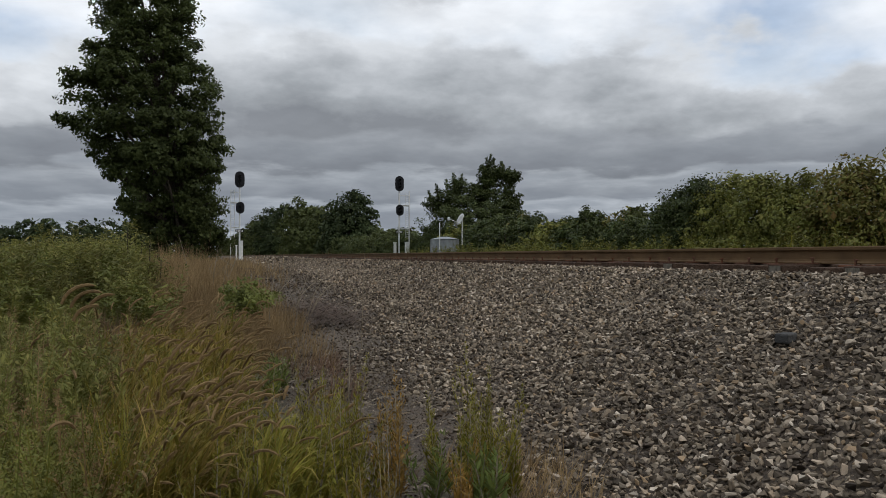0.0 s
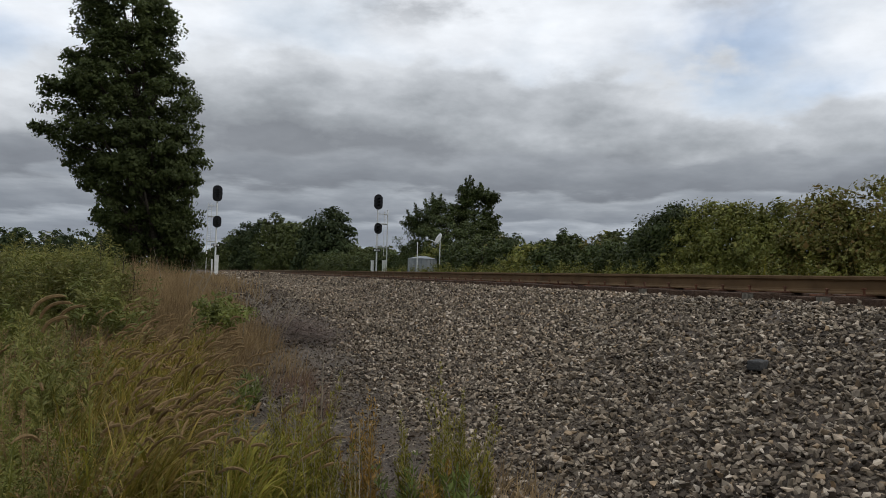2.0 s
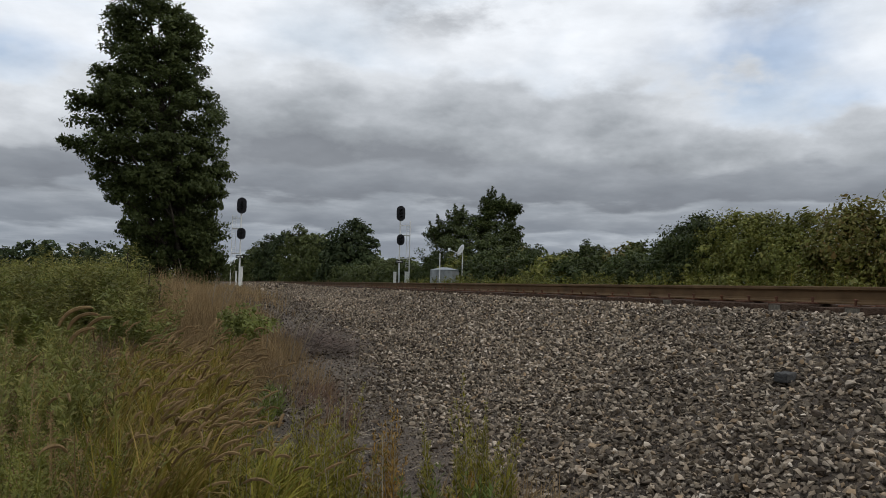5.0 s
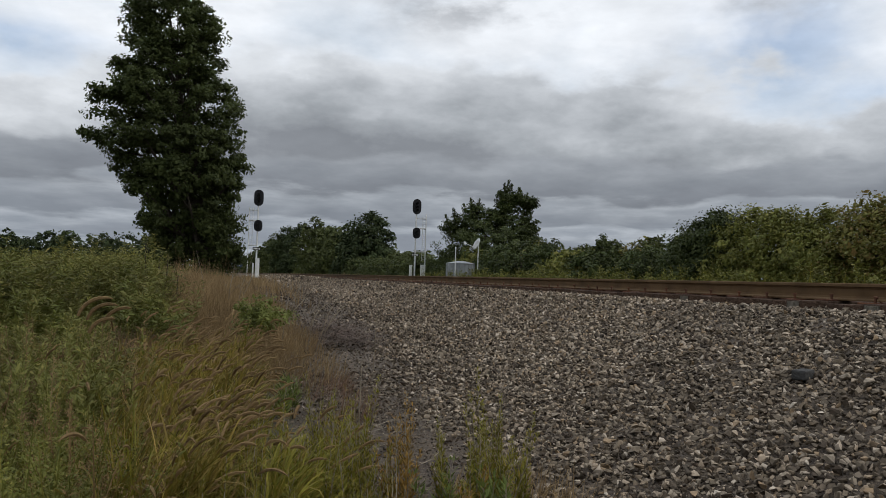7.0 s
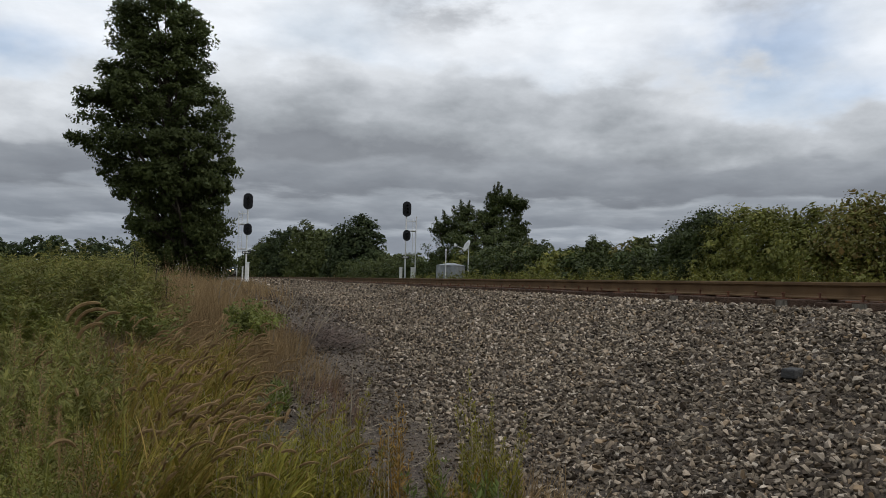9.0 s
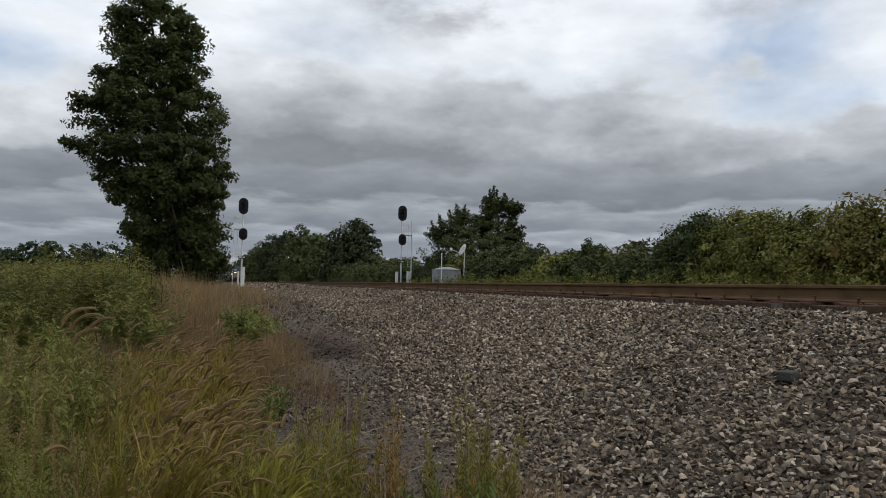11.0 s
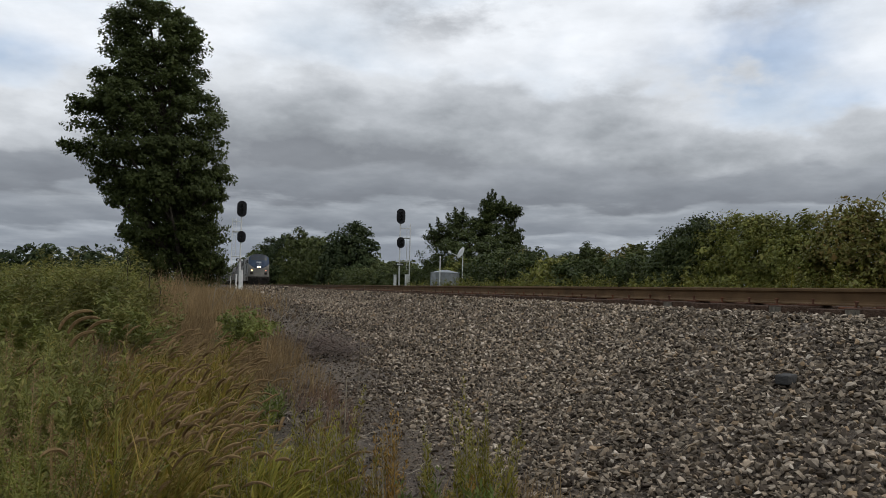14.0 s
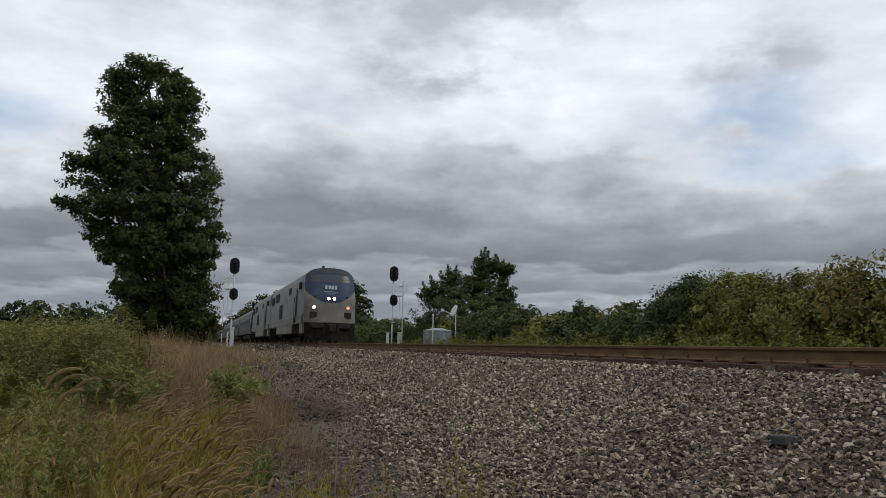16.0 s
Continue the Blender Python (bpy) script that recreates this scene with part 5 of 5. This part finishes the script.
def build_signal(x, y, side, label, tall=7.3):
    z = float(ground_z(x, y))
    s = thing("railway_signal", (x, y, z), label, "railway signal", "signals beside the track")
    part("foundation", box(-0.4, 0.4, -0.4, 0.4, -0.3, 0.12, 0.03), M_CONCRETE, s)
    part("mast", rod((0, 0, 0.1), (0, 0, tall - 0.2), 0.075, 0.06, 12), M_SILVER, s)
    signal_head(s, tall - 0.35, 0.42, 0.72, 3)
    signal_head(s, tall - 2.83, 0.37, 0.52, 2, 0.04)
    # ladder on a standoff, with two platforms
    lx = side * 1.0 if side > 0 else side * 0.75
    lad = part("ladder", rod((lx, 0.1, 0.1), (lx, 0.1, tall - 1.0 if side > 0 else tall - 1.2), 0.055 if side > 0 else 0.04, 0.05 if side > 0 else 0.035, 6), M_SILVER, s, "slender aluminium ladder")
    part("stile", rod((lx - side * 0.32, 0.1, tall - 5.4), (lx - side * 0.32, 0.1, tall - 1.2), 0.022, 0.022, 6), M_SILVER, lad)
    for k in range(22):
        zz = tall - 5.3 + k * 0.19
        part("rung", rod((lx - side * 0.32, 0.1, zz), (lx, 0.1, zz), 0.011, 0.011, 5), M_SILVER, lad)
    for zz in (tall - 1.45, tall - 2.35, tall - 4.55):
        p = part("bracket", box(min(0, lx), max(0, lx), 0.02, 0.12, zz - 0.03, zz + 0.03), M_SILVER, s)
    part("platform", box(min(-0.1, lx), max(0.1, lx), 0.1, 0.55, tall - 4.62, tall - 4.57), M_SILVER, s)
    part("platform", box(min(-0.1, lx), max(0.1, lx), 0.1, 0.55, tall - 2.42, tall - 2.37), M_SILVER, s)
    plate = part("number_plate", box(-0.36, 0.36, -0.11, -0.09, tall - 5.0, tall - 4.75, 0.006), M_BLACK, s, "small black plate with pale marks")
    for k in range(5):
        part("mark", box(-0.27 + k * 0.115, -0.20 + k * 0.115, -0.118, -0.112, tall - 4.94, tall - 4.81), M_WHITE, plate)
    # base cabinets
    for cx, w, hh in ((0.10, 0.17, 1.75), (-0.28, 0.06, 1.35)) if side < 0 else ((0.72, 0.20, 1.7), (-0.45, 0.11, 1.65)):
        c = part("cabinet", box(cx - w, cx + w, -0.42, -0.1, 0.05, hh, 0.04), M_WHITE, s, "white painted upright cabinet")
        part("lid", box(cx - w - 0.03, cx + w + 0.03, -0.45, -0.07, hh + 0.002, hh + 0.06, 0.015), M_WHITE, c)
        part("hinge", box(cx - w * 0.6, cx - w * 0.5, -0.435, -0.424, 0.5, hh - 0.4), M_SILVER, c)
    return s


build_signal(2.87, 70.0, -1, "two-headed railway signal on a silver mast with ladder and white cabinets", 7.55)
build_signal(17.35, 70.0, 1, "two-headed railway signal with tall side ladder and two white cabinets", 7.56)


def build_cabinet():
    x, y = 18.1, 58.0
    z = float(ground_z(x, y))
    c = thing("equipment_cabinet", (x, y, z), "low grey steel equipment cabinet with a shallow ribbed roof", "cabinet")
    bm = bmesh.new()
    bmesh.ops.create_cone(bm, cap_ends=True, segments=20, radius1=1.12, radius2=1.12, depth=1.75, matrix=pose(0, 0, 0.875))
    part("body", bm, M_GREYBOX, c)
    bm = bmesh.new()
    bmesh.ops.create_cone(bm, cap_ends=True, segments=20, radius1=1.18, radius2=0.3, depth=0.20, matrix=pose(0, 0, 1.855))
    part("roof", bm, M_GREYBOX, c)
    for k in range(20):
        a = math.radians(k * 18)
        part("rib", rod((1.125 * math.cos(a), 1.125 * math.sin(a), 0.0), (1.125 * math.cos(a), 1.125 * math.sin(a), 1.74), 0.018, 0.018, 5), M_GREYBOX, c)
    p = thing("pole", (x - 0.82, y - 1.3, z), "slim metal pole beside a grey cabinet", "pole")
    part("shaft", rod((0, 0, -0.1), (0, 0, 2.95), 0.045, 0.04, 8), M_SILVER, p)
    part("cap", rod((0, 0, 2.95), (0, 0, 3.0), 0.06, 0.03, 8), M_SILVER, p)
    d = thing("satellite_dish", (x + 0.98, y - 1.4, z), "white satellite dish on a post beside a grey cabinet", "satellite dish")
    part("post", rod((0, 0, -0.1), (0, 0, 3.3), 0.045, 0.04, 8), M_SILVER, d)
    bm = bmesh.new()
    bmesh.ops.create_uvsphere(bm, u_segments=24, v_segments=16, radius=1.5)
    bmesh.ops.delete(bm, geom=[v for v in bm.verts if v.co.z > -1.30], context="VERTS")
    bmesh.ops.translate(bm, verts=bm.verts, vec=(0, 0, 1.38))
    bmesh.ops.solidify(bm, geom=bm.faces[:], thickness=0.03)
    bmesh.ops.transform(bm, verts=bm.verts, matrix=pose(-0.16, 0, 3.30, 0, -66, 6) @ Matrix.Diagonal((0.85, 0.85, 1, 1)))
    part("dish", bm, M_DISH, d, "pale round dish", True)
    part("arm", rod((-0.1, 0, 2.95), (-1.15, -0.25, 3.30), 0.025, 0.02, 6), M_SILVER, d)
    part("receiver", box(-1.27, -1.1, -0.33, -0.2, 3.22, 3.42, 0.03), M_WHITE, d)


build_cabinet()

# ---------------------------------------------------------------- train

M_BODY = material("silver_grey_paint", [(0.125, 0.121, 0.113), (0.185, 0.180, 0.170)], 0.45, "noise", 1.2, metal=0.35, mottle=0.2)
M_LOWER = material("dusty_lower_panels", [(0.120, 0.112, 0.098), (0.175, 0.164, 0.144)], 0.55, "noise", 1.6, mottle=0.15)
M_BLUE = material("dark_blue_paint", [(0.022, 0.034, 0.058), (0.032, 0.048, 0.076)], 0.5, "noise", 1.5, mottle=0.1)
M_GLASS = material("dark_cab_glass", [(0.015, 0.018, 0.022), (0.025, 0.028, 0.032)], 0.28, "noise", 1.0, spec=0.3)
M_COACH_GLASS = material("dusty_coach_glass", [(0.02, 0.021, 0.022), (0.035, 0.036, 0.037)], 0.6, "noise", 1.0, spec=0.15)
M_UNDER = material("grimy_running_gear", [(0.014, 0.012, 0.011), (0.034, 0.029, 0.025)], 0.8, "noise", 5.0)
M_ROOF = material("grimy_roof", [(0.030, 0.033, 0.038), (0.052, 0.055, 0.060)], 0.6, "noise", 1.5)
M_STEEL = material("ribbed_stainless_steel", [(0.070, 0.065, 0.060), (0.100, 0.094, 0.088)], 0.5, "noise", 1.0, metal=0.3, mottle=0.1)
M_STRIPE_R = material("red_stripe", [(0.085, 0.026, 0.024), (0.105, 0.032, 0.029)], 0.5, "noise", 3.0)
M_STRIPE_B = material("blue_stripe", [(0.020, 0.026, 0.045), (0.026, 0.033, 0.055)], 0.5, "noise", 3.0)
M_MARK = material("pale_lettering", [(0.36, 0.38, 0.40), (0.44, 0.46, 0.48)], 0.5, "noise", 3.0)
M_LAMP = material("lit_headlight", [(1.0, 0.66, 0.36), (1.0, 0.70, 0.42)], 0.3, "noise", 1.0, glow=8.0)
M_LAMP_LOW = material("lit_ditch_light", [(1.0, 0.58, 0.28), (1.0, 0.62, 0.33)], 0.3, "noise", 1.0, glow=5.0)
M_LAMP_DIM = material("dim_ditch_light", [(0.9, 0.30, 0.16), (0.9, 0.36, 0.22)], 0.3, "noise", 1.0, glow=0.8)


def half_width(z):
    return 1.50 if z < 2.7 else 1.50 - 0.15 * ((z - 2.7) / 1.6) ** 2


def nose_y(z):
    return 0.0 if z < 2.15 else 0.05 * (z - 2.15) if z < 2.5 else 0.0175 + 0.46 * (z - 2.5) ** 1.05


def roof_z(u):
    return 4.38 - 0.20 * u * u - 0.24 * abs(u) ** 7


def nose_at(u, z, out=0.0):
    """A point of the nose's skin, at a share u of the half width."""
    return Vector((half_width(z) * u * (1 - 0.02 * u * u), nose_y(z) + 0.40 * abs(u) ** 3.4 - out, z))


def nose_point(u, v, z0=1.15):
    return nose_at(u, z0 + (roof_z(u) - z0) * v)


def nose_patch(low, high, u0=-1.0, u1=1.0, out=0.0, nu=28, nv=12):
    """The skin of the nose between two curves over u."""
    bm = bmesh.new()
    g = []
    for i in range(nu + 1):
        u = u0 + (u1 - u0) * i / nu
        g.append([bm.verts.new(nose_at(u, low(u) + (high(u) - low(u)) * j / nv, out)) for j in range(nv + 1)])
    for i in range(nu):
        for j in range(nv):
            bm.faces.new((g[i][j], g[i + 1][j], g[i + 1][j + 1], g[i][j + 1]))
    return bm


def mask_edge(u):
    return 2.28 + 0.76 * abs(u) ** 2.2


def wheel_set(t, y, length, wheels):
    tr = part("bogie", box(-1.12, 1.12, y - length / 2, y + length / 2, 0.42, 0.78, 0.06), M_UNDER, t, "dark wheel bogie")
    for s in (-1, 1):
        for k in range(wheels):
            yy = y + (k - (wheels - 1) / 2) * (length / wheels * 1.15)
            bm = bmesh.new()
            add_rod(bm, (s * 0.69, yy, 0.50), (s * 0.82, yy, 0.50), 0.50, 0.50, 20)
            add_rod(bm, (s * 0.82, yy, 0.50), (s * 1.10, yy, 0.50), 0.16, 0.14, 10)
            part("wheel", bm, M_UNDER, tr)
        for k in range(2):
            yy = y + (k - 0.5) * length * 0.5
            part("spring", rod((s * 1.08, yy, 0.45), (s * 1.08, yy, 1.05), 0.12, 0.12, 8), M_UNDER, tr)


def shell(t, rings, mat, name="body", label=""):
    bm = bmesh.new()
    vs = [[bm.verts.new(p) for p in r] for r in rings]
    for a, b in zip(vs, vs[1:]):
        for i in range(len(a) - 1):
            bm.faces.new((a[i], a[i + 1], b[i + 1], b[i]))
        bm.faces.new((a[-1], a[0], b[0], b[-1]))
    bm.faces.new(vs[-1])
    bmesh.ops.recalc_face_normals(bm, faces=bm.faces)
    return part(name, bm, mat, t, label)


def build_locomotive(lit):
    t = thing("locomotive", (TRACK_X, 300, RAIL_TOP), "silver diesel passenger locomotive with blue sloping nose and lit headlights" if lit else "silver diesel passenger locomotive running second in a train", "locomotive", "coupled train")
    L = 20.9
    border = [(-1, k / 10) for k in range(11)] + [(-1 + k / 8, 1.0) for k in range(1, 16)] + [(1, 1 - k / 10) for k in range(11)]
    r0 = [nose_point(u, v) for u, v in border]
    r1 = [Vector((p.x * 1.02, 1.9, p.z)) for p in r0]
    r2 = [Vector((p.x * 1.02, L, p.z)) for p in r0]
    shell(t, [r0, r1, r2], M_BODY)
    part("nose", nose_patch(lambda u: 1.15, mask_edge), M_LOWER, t, "silver lower nose", True)
    part("nose_mask", nose_patch(mask_edge, roof_z), M_BLUE, t, "dark blue sloping nose panel", True)
    for u0, u1 in ((-0.80, -0.02), (0.02, 0.80)):
        part("windshield", nose_patch(lambda u: 3.48 + 0.05 * u * u, lambda u: 3.98 - 0.12 * u * u, u0, u1, 0.012, 10, 4), M_GLASS, t, "dark windscreen pane", True)
    part("brow", nose_patch(lambda u: 4.03 - 0.12 * u * u, lambda u: roof_z(u) - 0.01, -0.96, 0.96, 0.010, 20, 5), M_ROOF, t, "dull grey panel above the windscreen", True)
    part("roof", box(-0.75, 0.75, 4.4, L - 0.5, 4.335, 4.42, 0.03), M_ROOF, t)
    for y0 in (6.0, 9.2, 12.6, 16.4):
        part("roof_hatch", box(-0.62, 0.62, y0, y0 + 1.9, 4.422, 4.50, 0.03), M_ROOF, t)
    part("skirt", box(-1.54, 1.54, 5.6, 15.3, 0.55, 1.15, 0.05), M_LOWER, t, "fuel tank and dusty lower panels")
    for s in (-1, 1):
        x0, x1 = (-1.556, -1.532) if s < 0 else (1.532, 1.556)
        part("sill_band", box(x0, x1, 0.9, L - 0.05, 1.12, 1.55), M_LOWER, t)
        part("side_skirt", box(min(s * 1.38, s * 1.53), max(s * 1.38, s * 1.53), 0.6, 1.9, 0.55, 1.14), M_LOWER, t)
        for y0, y1, z0, z1 in ((1.75, 2.45, 2.95, 3.62), (2.65, 3.35, 2.95, 3.62), (7.0, 8.3, 3.1, 3.55), (12.0, 13.6, 1.65, 2.65), (14.5, 17.2, 3.0, 3.6), (18.0, 19.9, 2.9, 3.5)):
            pane = box(x0, x1, y0, y1, z0, z1)
            if y0 < 4:
                bmesh.ops.transform(pane, verts=pane.verts, matrix=Matrix(((1, 0, 0, 0), (0, 1, 0.45, -0.45 * z0), (0, 0, 1, 0), (0, 0, 0, 1))))
            w = part("side_window" if y0 < 4 else "grille", pane, M_GLASS if y0 < 4 else M_UNDER, t)
            w.matrix_basis = pose(-s * 0.05 if z0 > 2.9 else 0, 0, 0)
        d = part("cab_door", box(x0, x1, 3.7, 4.35, 1.2, 3.3), M_BODY, t)
        part("handrail", rod((s * 1.58, 3.62, 1.2), (s * 1.58, 3.62, 2.8), 0.018, 0.018, 6), M_UNDER, d)
        part("handrail", rod((s * 1.58, 4.43, 1.2), (s * 1.58, 4.43, 2.8), 0.018, 0.018, 6), M_UNDER, d)
        part("mirror", box(min(s * 1.5, s * 1.68), max(s * 1.5, s * 1.68), 1.5, 1.58, 3.1, 3.5), M_UNDER, t)
        dl = part("ditch_light", rod((s * 0.98, 0.30, 2.02), (s * 0.98, 0.045, 2.02), 0.15, 0.14, 14), M_BODY, t)
        part("lamp", rod((s * 0.98, 0.045, 2.02), (s * 0.98, 0.035, 2.02), 0.095, 0.09, 14), (M_LAMP_LOW if s < 0 else M_LAMP_DIM) if lit else M_GLASS, dl)
        part("step_box", box(s * 0.98 - 0.21, s * 0.98 + 0.21, 0.04, 0.4, 1.45, 1.76, 0.01), M_UNDER, t)
        hl = part("headlight", rod((s * 0.155, 0.10, 2.52), (s * 0.155, -0.025, 2.52), 0.115, 0.11, 14), M_BLUE, t)
        part("lamp", rod((s * 0.155, -0.025, 2.52), (s * 0.155, -0.035, 2.52), 0.09, 0.085, 14), M_LAMP if lit else M_GLASS, hl)
        part("marker_light", rod((s * 0.92, 0.36, 2.62), (s * 0.92, 0.10, 2.62), 0.07, 0.07, 10), M_UNDER, t)
        part("hose", rod((s * 0.45, -0.1, 0.95), (s * 0.38, -0.22, 0.5), 0.03, 0.03, 6), M_UNDER, t)
        part("bumper", box(s * 0.78 - 0.35, s * 0.78 + 0.35, -0.12, 0.35, 0.82, 1.08, 0.06), M_UNDER, t)
    # number as plain bars, and a plain arrow-like mark
    for k in range(4):
        part("number_bar", box(-0.34 + k * 0.18, -0.21 + k * 0.18, 0.25, 0.30, 3.08, 3.30), M_MARK, t)
    bm = bmesh.new()
    for z0, z1, a in ((2.90, 2.94, 0.42), (2.83, 2.87, 0.30), (2.76, 2.80, 0.16)):
        add_box(bm, -a, a * 0.9, 0.14 + (z0 - 2.76) * 0.45, 0.20 + (z0 - 2.76) * 0.45, z0, z1)
    part("emblem", bm, M_MARK, t)
    part("frame_rail", box(-0.9, 0.9, 0.3, L - 0.3, 0.85, 1.15), M_UNDER, t)
    # pilot plough, coupler
    bm = bmesh.new()
    pts = [(-1.46, 0.30, 1.16), (1.46, 0.30, 1.16), (1.44, 0.22, 0.17), (0.0, -0.36, 0.13), (-1.44, 0.22, 0.17), (0.0, -0.14, 1.16)]
    v = [bm.verts.new(p) for p in pts]
    for q in ((0, 4, 3, 5), (5, 3, 2, 1)):
        bm.faces.new([v[i] for i in q])
    bmesh.ops.solidify(bm, geom=bm.faces[:], thickness=0.05)
    part("plough", bm, M_UNDER, t)
    c = part("coupler", box(-0.14, 0.14, -0.62, 0.2, 0.72, 0.98, 0.04), M_UNDER, t)
    part("knuckle", box(-0.2, 0.2, -0.78, -0.56, 0.66, 1.04, 0.05), M_UNDER, c)
    part("horn", rod((-0.25, 2.2, 4.36), (-0.25, 1.9, 4.52), 0.05, 0.09, 8), M_UNDER, t)
    part("antenna", rod((0.5, 2.6, 4.30), (0.5, 2.6, 4.62), 0.025, 0.015, 6), M_UNDER, t)
    part("number_board", box(-0.35, 0.35, 1.20, 1.28, 4.10, 4.24, 0.01), M_GLASS, t)
    wheel_set(t, 3.6, 3.6, 2)
    wheel_set(t, 17.2, 3.6, 2)
    return t


def build_coach():
    t = thing("passenger_coach", (TRACK_X, 400, RAIL_TOP), "stainless steel passenger coach with dark windows and coloured stripe", "railway coach", "coupled train")
    L = 25.6
    sect = [(-1.52, 0.95), (-1.58, 1.6), (-1.58, 2.6), (-1.50, 3.3), (-1.15, 3.72), (-0.6, 3.88), (0.6, 3.88), (1.15, 3.72), (1.50, 3.3), (1.58, 2.6), (1.58, 1.6), (1.52, 0.95)]
    bm = bmesh.new()
    a = [bm.verts.new((x, 0.3, z)) for x, z in sect]
    b = [bm.verts.new((x, L - 0.3, z)) for x, z in sect]
    for i in range(len(a)):
        bm.faces.new((a[i], a[(i + 1) % len(a)], b[(i + 1) % len(a)], b[i]))
    bm.faces.new(a)
    bm.faces.new(b)
    bmesh.ops.recalc_face_normals(bm, faces=bm.faces)
    part("body", bm, M_STEEL, t)
    part("roof", box(-0.6, 0.6, 0.5, L - 0.5, 3.884, 3.93, 0.015), M_ROOF, t)
    for s in (-1, 1):
        x0, x1 = min(s * 1.575, s * 1.592), max(s * 1.575, s * 1.592)
        part("window_band", box(x0, x1, 2.6, L - 2.6, 2.12, 2.58), M_COACH_GLASS, t, "band of dark windows")
        part("red_stripe", box(x0, x1, 0.35, L - 0.35, 1.98, 2.05), M_STRIPE_R, t)
        part("blue_stripe", box(x0, x1, 0.35, L - 0.35, 1.82, 1.95), M_STRIPE_B, t)
        for y0 in (0.75, L - 1.55):
            d = part("door", box(x0, x1, y0, y0 + 0.8, 1.1, 1.80), M_UNDER, t)
            part("door_window", box(x0, x1, y0 + 0.2, y0 + 0.6, 2.1, 2.75), M_GLASS, d)
        for k in range(4):
            z = 1.08 + k * 0.14
            part("rib", box(x0, x1, 1.7, L - 1.7, z, z + 0.05), M_STEEL, t)
    part("under_equipment", box(-1.25, 1.25, 6.2, L - 6.2, 0.45, 0.94, 0.05), M_UNDER, t)
    part("gangway", box(-0.55, 0.55, -0.15, 0.29, 1.0, 3.3, 0.05), M_UNDER, t)
    part("gangway", box(-0.55, 0.55, L - 0.29, L + 0.15, 1.0, 3.3, 0.05), M_UNDER, t)
    wheel_set(t, 3.6, 2.9, 2)
    wheel_set(t, L - 3.6, 2.9, 2)
    return t


TRAIN = [(build_locomotive(True), 0.0), (build_locomotive(False), 21.5)]
coach = build_coach()
TRAIN.append((coach, 43.0))
for k in range(1, 6):
    TRAIN.append((copy_thing(coach, coach.matrix_basis), 43.0 + 26.1 * k))


# ---------------------------------------------------------------- what moves

NOSE_END, SPEED = 43.8, 34.3


def motions():
    for ob, back in TRAIN:
        walk(ob, [(t * 0.5, pose(TRACK_X, NOSE_END + back + SPEED * (16 - t * 0.5), RAIL_TOP)) for t in range(33)])


motions()
